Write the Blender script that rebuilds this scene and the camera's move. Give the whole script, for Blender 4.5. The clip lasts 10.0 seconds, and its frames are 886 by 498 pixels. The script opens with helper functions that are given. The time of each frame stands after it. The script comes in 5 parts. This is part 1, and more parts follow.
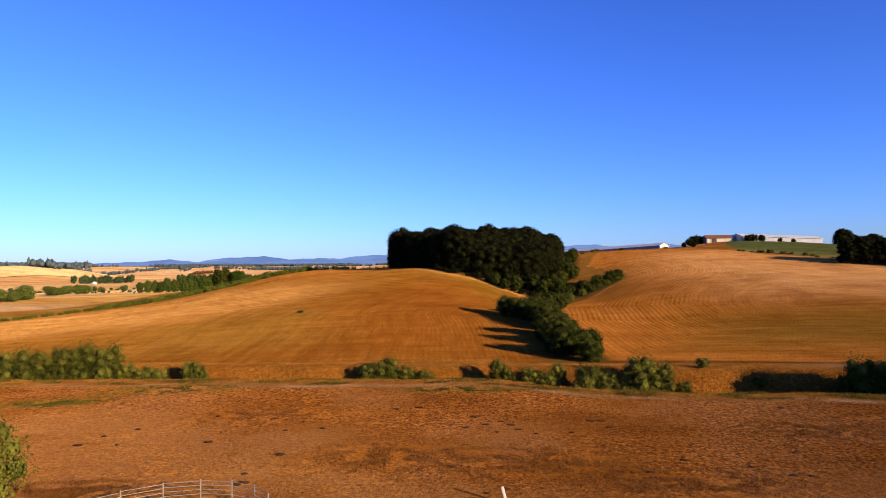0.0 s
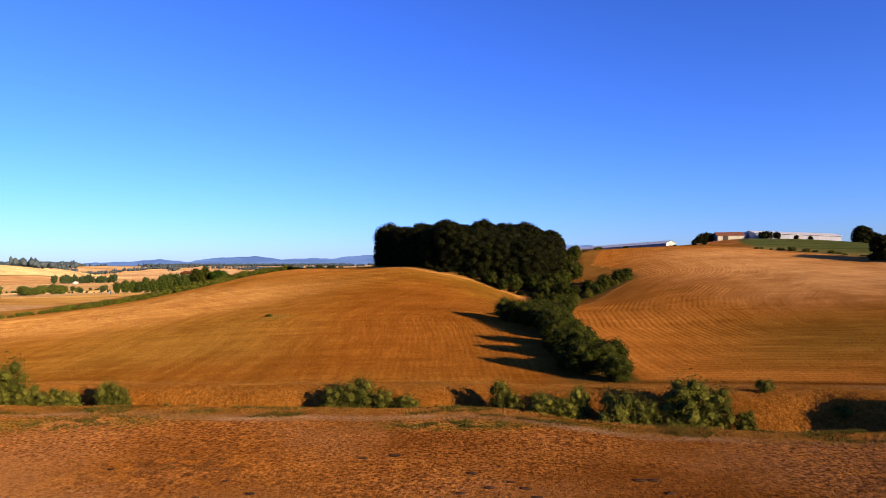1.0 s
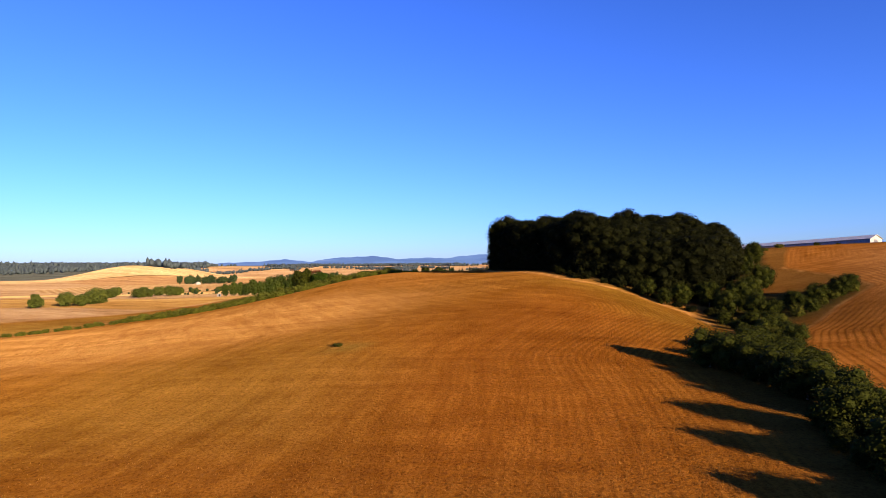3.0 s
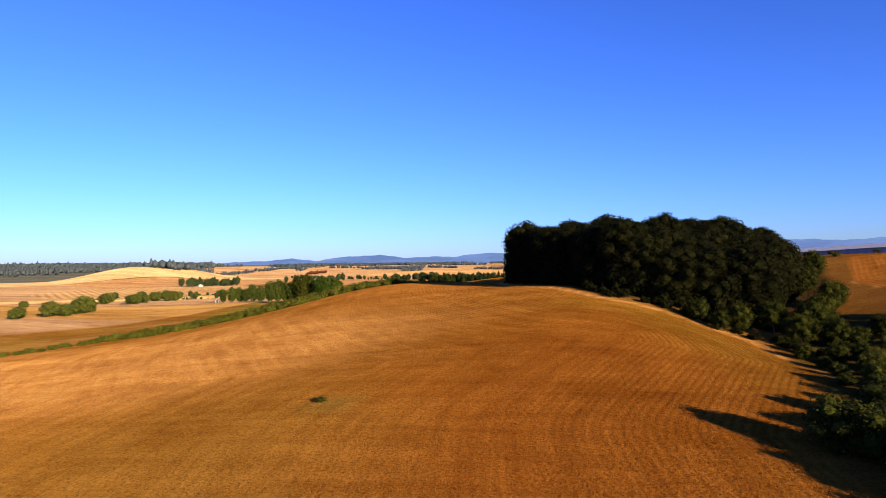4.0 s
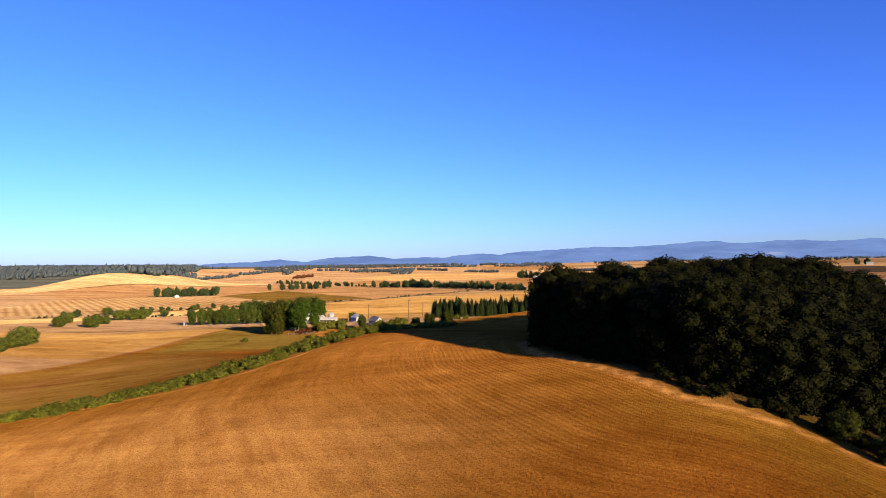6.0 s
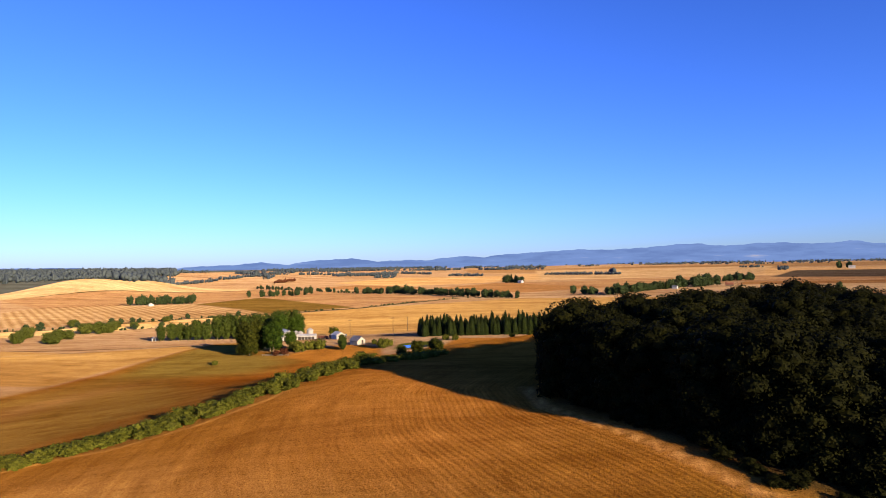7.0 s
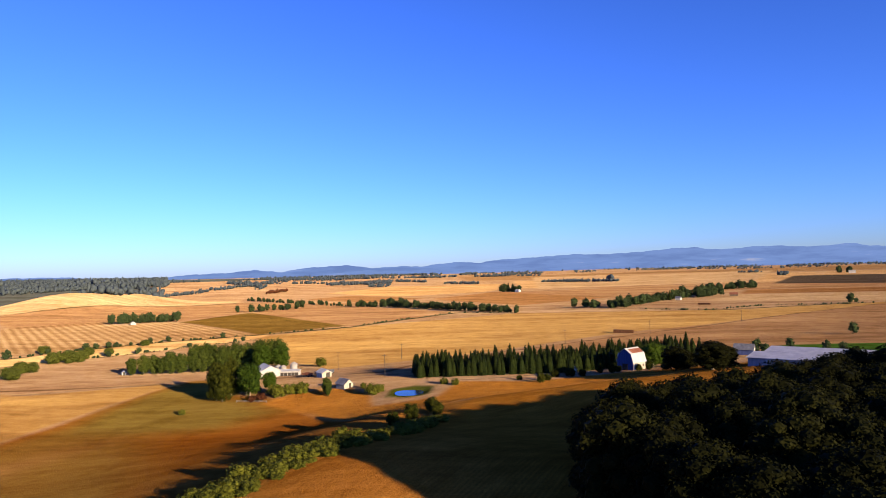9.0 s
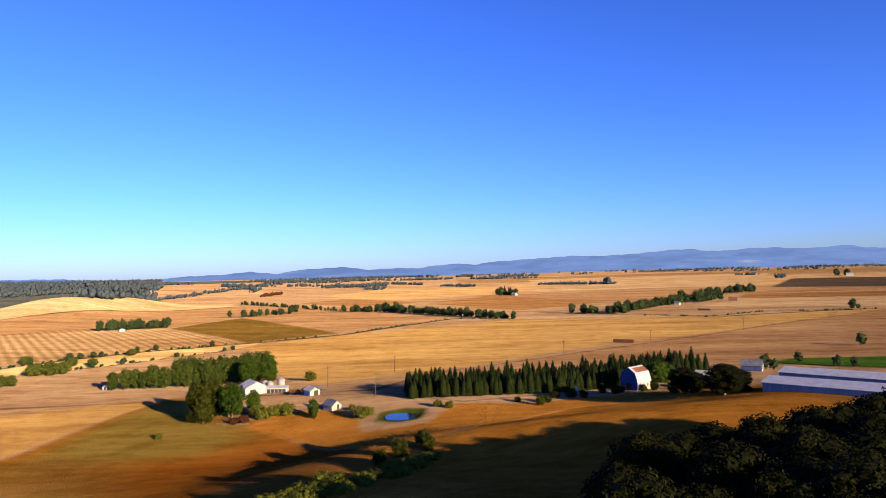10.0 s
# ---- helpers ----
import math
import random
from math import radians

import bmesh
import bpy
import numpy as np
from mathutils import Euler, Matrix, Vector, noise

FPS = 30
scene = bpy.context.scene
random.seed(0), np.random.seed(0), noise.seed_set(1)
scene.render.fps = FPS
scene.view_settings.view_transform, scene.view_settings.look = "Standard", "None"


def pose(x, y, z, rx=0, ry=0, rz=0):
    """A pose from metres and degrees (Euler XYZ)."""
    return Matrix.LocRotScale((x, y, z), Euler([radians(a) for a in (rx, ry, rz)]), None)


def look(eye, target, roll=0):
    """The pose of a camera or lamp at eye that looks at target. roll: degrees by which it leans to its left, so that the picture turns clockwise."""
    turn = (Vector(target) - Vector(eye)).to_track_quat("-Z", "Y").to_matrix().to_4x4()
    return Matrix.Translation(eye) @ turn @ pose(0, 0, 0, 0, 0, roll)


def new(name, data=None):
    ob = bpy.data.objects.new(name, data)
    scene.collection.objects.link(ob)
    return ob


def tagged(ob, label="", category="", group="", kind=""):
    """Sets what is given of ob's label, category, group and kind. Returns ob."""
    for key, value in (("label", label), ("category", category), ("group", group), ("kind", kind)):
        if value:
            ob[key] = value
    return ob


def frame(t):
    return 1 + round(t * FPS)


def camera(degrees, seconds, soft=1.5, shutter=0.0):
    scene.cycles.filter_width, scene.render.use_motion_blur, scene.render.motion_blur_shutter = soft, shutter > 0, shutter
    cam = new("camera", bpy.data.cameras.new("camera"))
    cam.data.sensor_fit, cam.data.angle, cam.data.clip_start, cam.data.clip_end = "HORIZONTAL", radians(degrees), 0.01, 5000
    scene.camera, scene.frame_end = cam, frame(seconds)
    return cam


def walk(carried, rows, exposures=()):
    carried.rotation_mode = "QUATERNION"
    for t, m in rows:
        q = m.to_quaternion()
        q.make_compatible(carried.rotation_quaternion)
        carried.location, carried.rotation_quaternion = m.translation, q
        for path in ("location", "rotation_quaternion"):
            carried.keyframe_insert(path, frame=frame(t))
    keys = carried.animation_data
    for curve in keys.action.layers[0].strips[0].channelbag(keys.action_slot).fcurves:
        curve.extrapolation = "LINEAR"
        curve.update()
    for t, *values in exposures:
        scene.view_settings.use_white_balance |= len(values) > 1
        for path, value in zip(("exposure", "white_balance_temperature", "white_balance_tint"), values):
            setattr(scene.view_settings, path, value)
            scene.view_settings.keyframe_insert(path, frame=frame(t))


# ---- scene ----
cam = camera(68.6, 10.0, soft=0.4)
PATH = [
    (0, (2.782, 3.034, 18.183), (2.703, 5.031, 18.239), -0.5),
    (0.5, (2.703, 12.877, 17.801), (2.645, 14.875, 17.858), -0.4),
    (1, (2.546, 23.262, 17.592), (2.489, 25.26, 17.649), -0.4),
    (1.5, (2.288, 34.245, 17.58), (1.987, 36.221, 17.639), -0.4),
    (2, (1.152, 45.285, 17.509), (0.769, 47.247, 17.568), -0.4),
    (2.5, (-1.016, 56.833, 17.929), (-1.409, 58.793, 17.988), -0.4),
    (4, (-8.553, 89.437, 22.634), (-8.98, 91.39, 22.686), -0.7),
    (4.5, (-11.693, 100.422, 25.216), (-12.127, 102.374, 25.268), -0.7),
    (5, (-14.494, 110.102, 28.098), (-14.93, 112.053, 28.149), -0.7),
    (5.5, (-17.03, 118.803, 30.957), (-17.452, 120.757, 31.006), -0.7),
    (7, (-25.268, 148.011, 39.122), (-25.612, 149.981, 39.177), -0.8),
    (7.5, (-27.126, 155.911, 41.329), (-27.464, 157.881, 41.389), -0.8),
    (8, (-28.734, 162.913, 43.994), (-29.069, 164.884, 44.058), -0.9),
    (8.5, (-30.002, 169.684, 46.566), (-30.333, 171.655, 46.634), -1.0),
    (9, (-30.808, 176.295, 48.99), (-31.136, 178.267, 49.059), -1.3),
    (9.5, (-31.237, 182.719, 51.392), (-31.559, 184.692, 51.462), -1.3),
    (10, (-31.814, 188.63, 53.475), (-32.131, 190.603, 53.547), -1.3),
]
walk(cam, [(t, look(eye, target, roll)) for t, eye, target, roll in PATH], exposures=((0, 1.5), (10, 1.5)))

# ---- world, sun, exposure ----
SUN_DIR = Vector((0.752, -0.659, 0.0)).normalized()      # towards the sun, on the plan
SUN_ELEV = radians(13.6)
world = bpy.data.worlds.new("world")
scene.world = world
world.use_nodes = True
wn, wl = world.node_tree.nodes, world.node_tree.links
sky = wn.new("ShaderNodeTexSky")
sky.sky_type, sky.sun_disc = "NISHITA", False
sky.sun_elevation, sky.sun_rotation = SUN_ELEV, math.atan2(SUN_DIR.x, SUN_DIR.y)
sky.air_density, sky.dust_density, sky.ozone_density = 1.0, 0.3, 5.2
tint = wn.new("ShaderNodeMix")
tint.data_type, tint.blend_type = "RGBA", "MULTIPLY"
tint.inputs[0].default_value = 1.0
tint.inputs[7].default_value = (0.415, 0.430, 0.66, 1)
wl.new(sky.outputs[0], tint.inputs[6])
deep = wn.new("ShaderNodeGamma")
deep.inputs[1].default_value = 1.28
wl.new(tint.outputs[2], deep.inputs[0])
wl.new(deep.outputs[0], wn["Background"].inputs[0])
wn["Background"].inputs[1].default_value = 0.111

sun = new("sun", bpy.data.lights.new("sun", "SUN"))
sun.data.energy, sun.data.angle, sun.data.color = 5.0, radians(0.53), (1.0, 0.72, 0.42)
sun.matrix_world = look((SUN_DIR.x * 300, SUN_DIR.y * 300, 300 * math.tan(SUN_ELEV)), (0, 0, 0))


# ---- materials ----
def material(name):
    m = bpy.data.materials.new(name)
    m.use_nodes = True
    n = m.node_tree.nodes
    return m, n, m.node_tree.links, n["Principled BSDF"]


def ramp(n, l, source, stops):
    r = n.new("ShaderNodeValToRGB")
    while len(r.color_ramp.elements) < len(stops):
        r.color_ramp.elements.new(0.5)
    for e, (p, c) in zip(r.color_ramp.elements, stops):
        e.position, e.color = p, (*c, 1)
    l.new(source, r.inputs[0])
    return r.outputs[0]


def noise_of(n, l, scale, detail=4.0, rough=0.55, source=None):
    t = n.new("ShaderNodeTexNoise")
    t.inputs["Scale"].default_value, t.inputs["Detail"].default_value, t.inputs["Roughness"].default_value = scale, detail, rough
    if source is None:
        source = n.new("ShaderNodeTexCoord").outputs["Object"]
    l.new(source, t.inputs["Vector"])
    return t.outputs["Fac"]


def blend(n, l, fac, a, b, kind="MIX"):
    m = n.new("ShaderNodeMix")
    m.data_type, m.blend_type = "RGBA", kind
    for k, v in ((0, fac), (6, a), (7, b)):
        if hasattr(v, "links"):
            l.new(v, m.inputs[k])
        elif k == 0:
            m.inputs[k].default_value = v
        else:
            m.inputs[k].default_value = (*v, 1)
    return m.outputs[2]


def sums(n, l, op, a, b, c=None):
    m = n.new("ShaderNodeMath")
    m.operation = op
    for k, v in enumerate((a, b, c)):
        if v is None:
            continue
        if hasattr(v, "links"):
            l.new(v, m.inputs[k])
        else:
            m.inputs[k].default_value = v
    return m.outputs[0]


def leaf_material(name, dark, mid, light, rough=0.75):
    m, n, l, b = material(name)
    g = n.new("ShaderNodeNewGeometry")
    o = n.new("ShaderNodeObjectInfo")
    mix = sums(n, l, "ADD", sums(n, l, "MULTIPLY", g.outputs["Random Per Island"], 0.5), sums(n, l, "MULTIPLY", o.outputs["Random"], 0.45))
    c = ramp(n, l, mix, ((0.08, dark), (0.5, mid), (0.95, light)))
    c = blend(n, l, 0.5, c, ramp(n, l, noise_of(n, l, 0.6), ((0.3, dark), (0.7, light))))
    l.new(c, b.inputs["Base Color"])
    b.inputs["Roughness"].default_value = rough
    b.inputs["Specular IOR Level"].default_value = 0.03
    return m


def surface(name, dark, light, scale=1.5, rough=0.8, metal=0.0, bump=0.2, streak=1.0):
    m, n, l, b = material(name)
    at = n.new("ShaderNodeMapping")
    at.inputs["Scale"].default_value = (1, 1, 1 / streak)
    l.new(n.new("ShaderNodeTexCoord").outputs["Object"], at.inputs[0])
    f = noise_of(n, l, scale, 6, 0.6, at.outputs[0])
    g = noise_of(n, l, scale * 9, 3, 0.6, at.outputs[0])
    mix = sums(n, l, "ADD", sums(n, l, "MULTIPLY", f, 0.65), sums(n, l, "MULTIPLY", g, 0.35))
    l.new(ramp(n, l, mix, ((0.36, dark), (0.64, light))), b.inputs["Base Color"])
    b.inputs["Roughness"].default_value, b.inputs["Metallic"].default_value = rough, metal
    b.inputs["Specular IOR Level"].default_value = 0.06
    if bump:
        bp = n.new("ShaderNodeBump")
        bp.inputs["Strength"].default_value, bp.inputs["Distance"].default_value = bump, 0.03
        l.new(g, bp.inputs["Height"])
        l.new(bp.outputs[0], b.inputs["Normal"])
    return m


# Near-black oak tones stand in for shaded gaps, the light end for sunlit clumps.
OAK = leaf_material("oak_leaves_shade_toned", (0.0006, 0.0012, 0.0003), (0.0030, 0.0045, 0.0010), (0.0165, 0.0180, 0.0036))
CREEK = leaf_material("creek_leaves", (0.0022, 0.0042, 0.0008), (0.0105, 0.0155, 0.0021), (0.0480, 0.0540, 0.0068))
HEDGELEAF = leaf_material("hedge_leaves", (0.015, 0.020, 0.0026), (0.050, 0.060, 0.0070), (0.125, 0.130, 0.018))
SHRUB = leaf_material("shrub_leaves", (0.0062, 0.0088, 0.0014), (0.0310, 0.0370, 0.0050), (0.1200, 0.1160, 0.0170))
GREEN = leaf_material("fresh_leaves", (0.007192, 0.01794, 0.002402), (0.02106, 0.04196, 0.004196), (0.04804, 0.078, 0.008392))
POPLAR = leaf_material("poplar_leaves", (0.01161, 0.02168, 0.004648), (0.03088, 0.04648, 0.007738), (0.06584, 0.08518, 0.01393))
NEEDLE = leaf_material("conifer_needles", (0.0035, 0.0085, 0.0028), (0.0095, 0.0175, 0.0042), (0.0270, 0.0350, 0.0070))
LANELEAF = leaf_material("lane_leaves", (0.022, 0.034, 0.006), (0.050, 0.066, 0.011), (0.105, 0.115, 0.022))
FARLEAF = leaf_material("far_leaves", (0.01393, 0.0248, 0.01083), (0.0248, 0.04024, 0.01548), (0.04648, 0.06584, 0.02168))
# Both wood colours carry distance haze: bluish grey mixed into the leaves.
MIDWOOD = leaf_material("hazed_plain_wood", (0.026, 0.038, 0.050), (0.038, 0.054, 0.064), (0.056, 0.072, 0.074))
HAZE = leaf_material("hazed_distant_wood", (0.034, 0.048, 0.058), (0.046, 0.062, 0.070), (0.064, 0.082, 0.082))
RUST = leaf_material("copper_leaves", (0.02902, 0.01161, 0.005804), (0.05804, 0.01934, 0.009672), (0.08704, 0.03386, 0.01451))
TUSSOCK = leaf_material("pasture_tussock", (0.062, 0.023, 0.0055), (0.135, 0.053, 0.0120), (0.230, 0.100, 0.0240), 0.9)
STUBBLE_STRAW = leaf_material("stubble_straw", (0.11, 0.043, 0.0072), (0.21, 0.088, 0.0144), (0.33, 0.16, 0.034), 0.9)
STRAW = leaf_material("dry_grass", (0.105, 0.043, 0.0080), (0.205, 0.090, 0.0155), (0.330, 0.165, 0.0330), 0.9)
DUNG = surface("dark_clods", (0.024, 0.014, 0.008), (0.06, 0.032, 0.016), 3, 0.95, 0, 0.0)
DUNG.node_tree.nodes["Principled BSDF"].inputs["Specular IOR Level"].default_value = 0.0
WEED = leaf_material("ditch_weed", (0.025, 0.024, 0.0036), (0.054, 0.049, 0.0072), (0.104, 0.086, 0.015), 0.9)
BARK = surface("bark", (0.1, 0.07, 0.05), (0.26, 0.2, 0.14), 3, 0.9, 0, 0.6, 4)
STEEL = surface("galvanised_roofing", (0.19, 0.19, 0.184), (0.3, 0.3, 0.29), 0.6, 0.6, 0.0, 0.0, 3)
PALESTEEL = surface("pale_roofing", (0.24, 0.26, 0.28), (0.36, 0.38, 0.4), 0.6, 0.6, 0.0, 0.0, 3)
LONGROOF = surface("pale_long_roofing", (0.27, 0.29, 0.32), (0.40, 0.42, 0.45), 0.5, 0.55, 0.0, 0.0, 3)
# Grey-blue tint puts the shade of the long walls into the board colour.
LONGWALL = surface("shade_tinted_boards", (0.17, 0.19, 0.25), (0.26, 0.28, 0.35), 1.0, 0.8, 0, 0.0, 6)
SLATE = surface("dark_grey_roofing", (0.06, 0.07, 0.09), (0.14, 0.15, 0.18), 0.8, 0.6, 0.0, 0.0, 3)
WHITE = surface("white_boards", (0.28, 0.28, 0.27), (0.42, 0.42, 0.41), 1.2, 0.8, 0, 0.0, 6)
CREAM = surface("cream_boards", (0.26, 0.25, 0.21), (0.38, 0.37, 0.32), 1.2, 0.8, 0, 0.0, 6)
# On the barn's gable this blue stands in for shade on the boards.
BLUEGREY = surface("shade_blue_boards", (0.030, 0.045, 0.125), (0.060, 0.080, 0.200), 1.2, 0.8, 0, 0.0, 6)
REDROOF = surface("rusty_red_roofing", (0.09, 0.036, 0.024), (0.22, 0.09, 0.05), 1.0, 0.8, 0.0, 0.0, 3)
DARKWOOD = surface("weathered_boards", (0.07, 0.05, 0.036), (0.16, 0.116, 0.084), 1.5, 0.85, 0, 0.0, 6)
BALE = surface("baled_straw", (0.06, 0.03, 0.016), (0.15, 0.07, 0.036), 1.5, 0.95, 0, 0.0)
PIPE = surface("white_pipe", (0.14, 0.136, 0.124), (0.24, 0.23, 0.21), 4, 0.5, 0.2, 0.1)
POLE = surface("pole_wood", (0.05, 0.04, 0.032), (0.1, 0.08, 0.06), 3, 0.9, 0, 0.0, 8)
DARKGLASS = surface("dark_opening", (0.024, 0.022, 0.02), (0.06, 0.054, 0.048), 1.0, 0.6)

WATER, n, l, b = material("pond_water")
b.inputs["Base Color"].default_value = (0.012, 0.03, 0.06, 1)
b.inputs["Roughness"].default_value = 0.12
b.inputs["Specular IOR Level"].default_value = 0.28
bp = n.new("ShaderNodeBump")
bp.inputs["Strength"].default_value, bp.inputs["Distance"].default_value = 0.25, 0.03
l.new(noise_of(n, l, 2.5), bp.inputs["Height"])
l.new(bp.outputs[0], b.inputs["Normal"])

# Distance haze is put in as a blue glow over near-black slopes.
HILLS_FAR, n, l, b = material("hazed_glow_mountains")
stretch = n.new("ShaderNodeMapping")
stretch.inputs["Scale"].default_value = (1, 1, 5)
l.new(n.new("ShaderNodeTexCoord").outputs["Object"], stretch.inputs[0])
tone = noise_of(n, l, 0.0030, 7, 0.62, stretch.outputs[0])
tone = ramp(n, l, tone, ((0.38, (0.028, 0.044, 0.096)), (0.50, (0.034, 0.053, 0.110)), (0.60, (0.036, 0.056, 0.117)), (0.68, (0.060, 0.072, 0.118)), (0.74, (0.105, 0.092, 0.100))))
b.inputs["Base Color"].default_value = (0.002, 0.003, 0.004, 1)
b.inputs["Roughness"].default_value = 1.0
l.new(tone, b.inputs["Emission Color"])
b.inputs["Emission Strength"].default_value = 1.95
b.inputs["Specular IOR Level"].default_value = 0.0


# ---- the lie of the land ----
# each hill: centre, widths, turn in degrees, height
HILLS = [
    (132, 277, 26, 9, 0, 0.75), (107, 280, 9, 7, 0, 0.5),
    (-68, 297, 28.5, 74.7, 4.1, 7.9), (5, 246, 34, 80, -9.3, 5.5), (99, 271, 98, 77, -0.6, 18.8),
    (-23, 342, 41.6, 15.5, 3.5, 8.1), (-127, 406, 72, 103, 1, 5.4), (28, 212, 17.6, 31.3, -6.2, -8.9),
    (-194, 283, 33.4, 75.6, -4.6, -5.3), (203, 426, 132, 117, -2.4, 6.3), (25.6, 464.6, 88, 77, -11.5, 8.8),
    (-87, 349, 53.6, 24.3, -16.3, -8.1), (-44, 503, 263, 77, -17.9, -6.3),
    (150, 285, 42, 40, 0, 2.0), (88, 278, 22, 15, 0, -0.8), (34, 378, 27, 17, -25, 4.6),
]
FAR_HILLS = [
    (132, 277, 26, 9, 0, 0.75), (107, 280, 9, 7, 0, 0.5),
    (-793, 1092, 62, 100, 40, 25), (-800, 1260, 60, 90, 35, 19), (-1010, 1830, 240, 130, 30, 19), (-1120, 2250, 380, 160, 20, 9),
    (-2000, 2500, 620, 380, 35, 5), (-700, 2500, 300, 150, 0, 4),
]
POND, POND_LEVEL = (-77.2, 382.5), 10.4


DITCH = ((-160, 133), (-110, 113), (-68, 102), (-50, 98), (-30, 95.2), (-16, 94), (0, 93.6), (7, 92.6), (13, 90), (20, 88.2), (30, 87.6), (40, 86.8), (50, 84.2), (62, 81), (80, 75.5), (110, 66), (160, 44))


def ditch_line(x):
    """Where the dry ditch runs, as y over x."""
    x = np.clip(x, -160, 160)
    return np.interp(x, [p[0] for p in DITCH], [p[1] for p in DITCH]) + 0.7 * np.sin(x / 8.0) + 0.3 * np.sin(x / 2.9)


def ditch_half(x):
    """Half of the ditch's width: it opens out where the creek runs into it."""
    return 2.1 + 2.2 / (1 + np.exp(-(np.asarray(x, float) - 12) / 2.5))


def height(x, y):
    """The ground's height over the plan, for numbers or arrays."""
    x, y = np.asarray(x, float), np.asarray(y, float)
    z = 0.85 + 0.013 * x * np.exp(-np.abs(x) / 900) + 0.0112 * y * np.exp(-np.abs(y) / 900)
    for cx, cy, sx, sy, turn, a in HILLS + FAR_HILLS:
        c, s = math.cos(radians(turn)), math.sin(radians(turn))
        u, v = (x - cx) * c + (y - cy) * s, (y - cy) * c - (x - cx) * s
        z = z + a * np.exp(-0.5 * ((u / sx) ** 2 + (v / sy) ** 2))
    k = np.clip((np.hypot(x, y - 120) - 1250) / 2200, 0, 1)
    z = z + 36 * k * k * (3 - 2 * k)          # the plain climbs towards the mountains
    d = y - ditch_line(x)
    w = ditch_half(x)
    z = z - 3.0 * np.exp(-((d / np.where(d > 0, w * 1.12, w)) ** 6)) + 0.1 * np.exp(-(((d + w + 2.9) / 2.5) ** 2)) + 0.5 * np.exp(-(((d - w - 2.9) / 2.2) ** 2))
    r = np.hypot((x - POND[0]) / 0.86, y - POND[1])
    level = POND_LEVEL - 1.3 * np.exp(-((r / 5.6) ** 6)) + 0.25
    k = np.exp(-((r / 8.5) ** 6))
    z = z * (1 - k) + level * k
    near = np.exp(-((np.hypot(x, y - 200) / 600) ** 4))
    z = z + near * (0.10 * np.sin(x / 7.3 + 2 * np.sin(y / 31)) * np.sin(y / 9.1) + 0.25 * np.sin(x / 23 + 1.7) * np.sin(y / 27 + np.sin(x / 40)))
    return z


def floor_at(x, y):
    return float(height(x, y))


def steps(*runs):
    """Grid lines: runs of (start, end, spacing)."""
    out = []
    for a, b, d in runs:
        out += list(np.arange(a, b, d))
    return np.array(out + [runs[-1][1]])


GX = steps((-4600, -1800, 100), (-1800, -800, 25), (-800, -240, 8), (-240, -120, 4), (-120, 100, 2), (100, 220, 4), (220, 800, 10), (800, 1800, 40), (1800, 4600, 140))
GY = steps((-400, -20, 20), (-20, 76, 3), (76, 102, 0.6), (102, 112, 1), (112, 340, 2), (340, 440, 2.5), (440, 900, 7), (900, 1800, 20), (1800, 3000, 50), (3000, 4700, 100))
XX, YY = np.meshgrid(GX, GY)
PX, PY = XX.ravel(), YY.ravel()
PZ = height(PX, PY)
ATTR = {}


def outline_distance(points, closed=True):
    """Signed distance from each point of the ground to an outline on the plan: positive inside."""
    best = np.full(len(PX), 1e9)
    inside = np.zeros(len(PX), bool)
    pts = list(points)
    pairs = list(zip(pts, pts[1:] + pts[:1])) if closed else list(zip(pts, pts[1:]))
    for (ax, ay), (bx, by) in pairs:
        dx, dy = bx - ax, by - ay
        t = np.clip(((PX - ax) * dx + (PY - ay) * dy) / (dx * dx + dy * dy), 0, 1)
        best = np.minimum(best, np.hypot(PX - ax - t * dx, PY - ay - t * dy))
        if closed and by != ay:
            cross = ((ay > PY) != (by > PY)) & (PX < (bx - ax) * (PY - ay) / (by - ay) + ax)
            inside ^= cross
    return np.where(inside, best, -best) if closed else -best


ZONES = []      # name, colour, softness in metres


def field(name, colour, soft, points):
    ATTR[name] = outline_distance(points)
    ZONES.append((name, colour, soft))


def strip(name, colour, half, points, soft=1.0):
    ATTR[name] = outline_distance(points, False) + half
    ZONES.append((name, colour, soft))


STUBBLE, STUBBLE_R = (0.1952, 0.087, 0.01357), (0.2584, 0.1019, 0.01716)
# Tones of the plain, paled so that the base colour carries distance haze.
GOLD, PALE, TAN = (0.300, 0.190, 0.0620), (0.302, 0.212, 0.108), (0.238, 0.145, 0.068)
BROWN, OLIVE, PLOUGH, VERGE = (0.1588, 0.06174, 0.009704), (0.1103, 0.07028, 0.01638), (0.05276, 0.04096, 0.02914), (0.03464, 0.02914, 0.007088)

# the plain beyond the hill
field("plain_gold", GOLD, 3, [(-264, 666), (-67, 855), (140, 836), (306, 913), (600, 1000), (330, 800), (15, 635), (-137, 473), (-223, 590)])
field("plain_brown", TAN, 3, [(13, 618), (294, 888), (700, 1120), (700, 500), (167, 540), (59, 505), (-107, 480)])
field("tan_field", TAN, 3, [(-418, 970), (-403, 1194), (-138, 900), (-212, 732)])
field("green_field", OLIVE, 4, [(-425, 818), (-418, 970), (-215, 742), (-272, 683)])
field("row_field", PALE, 3, [(-588, 776), (-524, 838), (-470, 780), (-436, 822), (-279, 686), (-310, 656), (-372, 586), (-440, 540), (-520, 600)])
field("pale_strip", (0.435, 0.3044, 0.1305), 1.5, [(-430, 480), (-372, 549), (-370, 572), (-359, 600), (-336, 634), (-292, 664), (-262, 683), (-258, 662), (-293, 609), (-309, 580), (-319, 561), (-329, 545), (-350, 500), (-400, 440)])
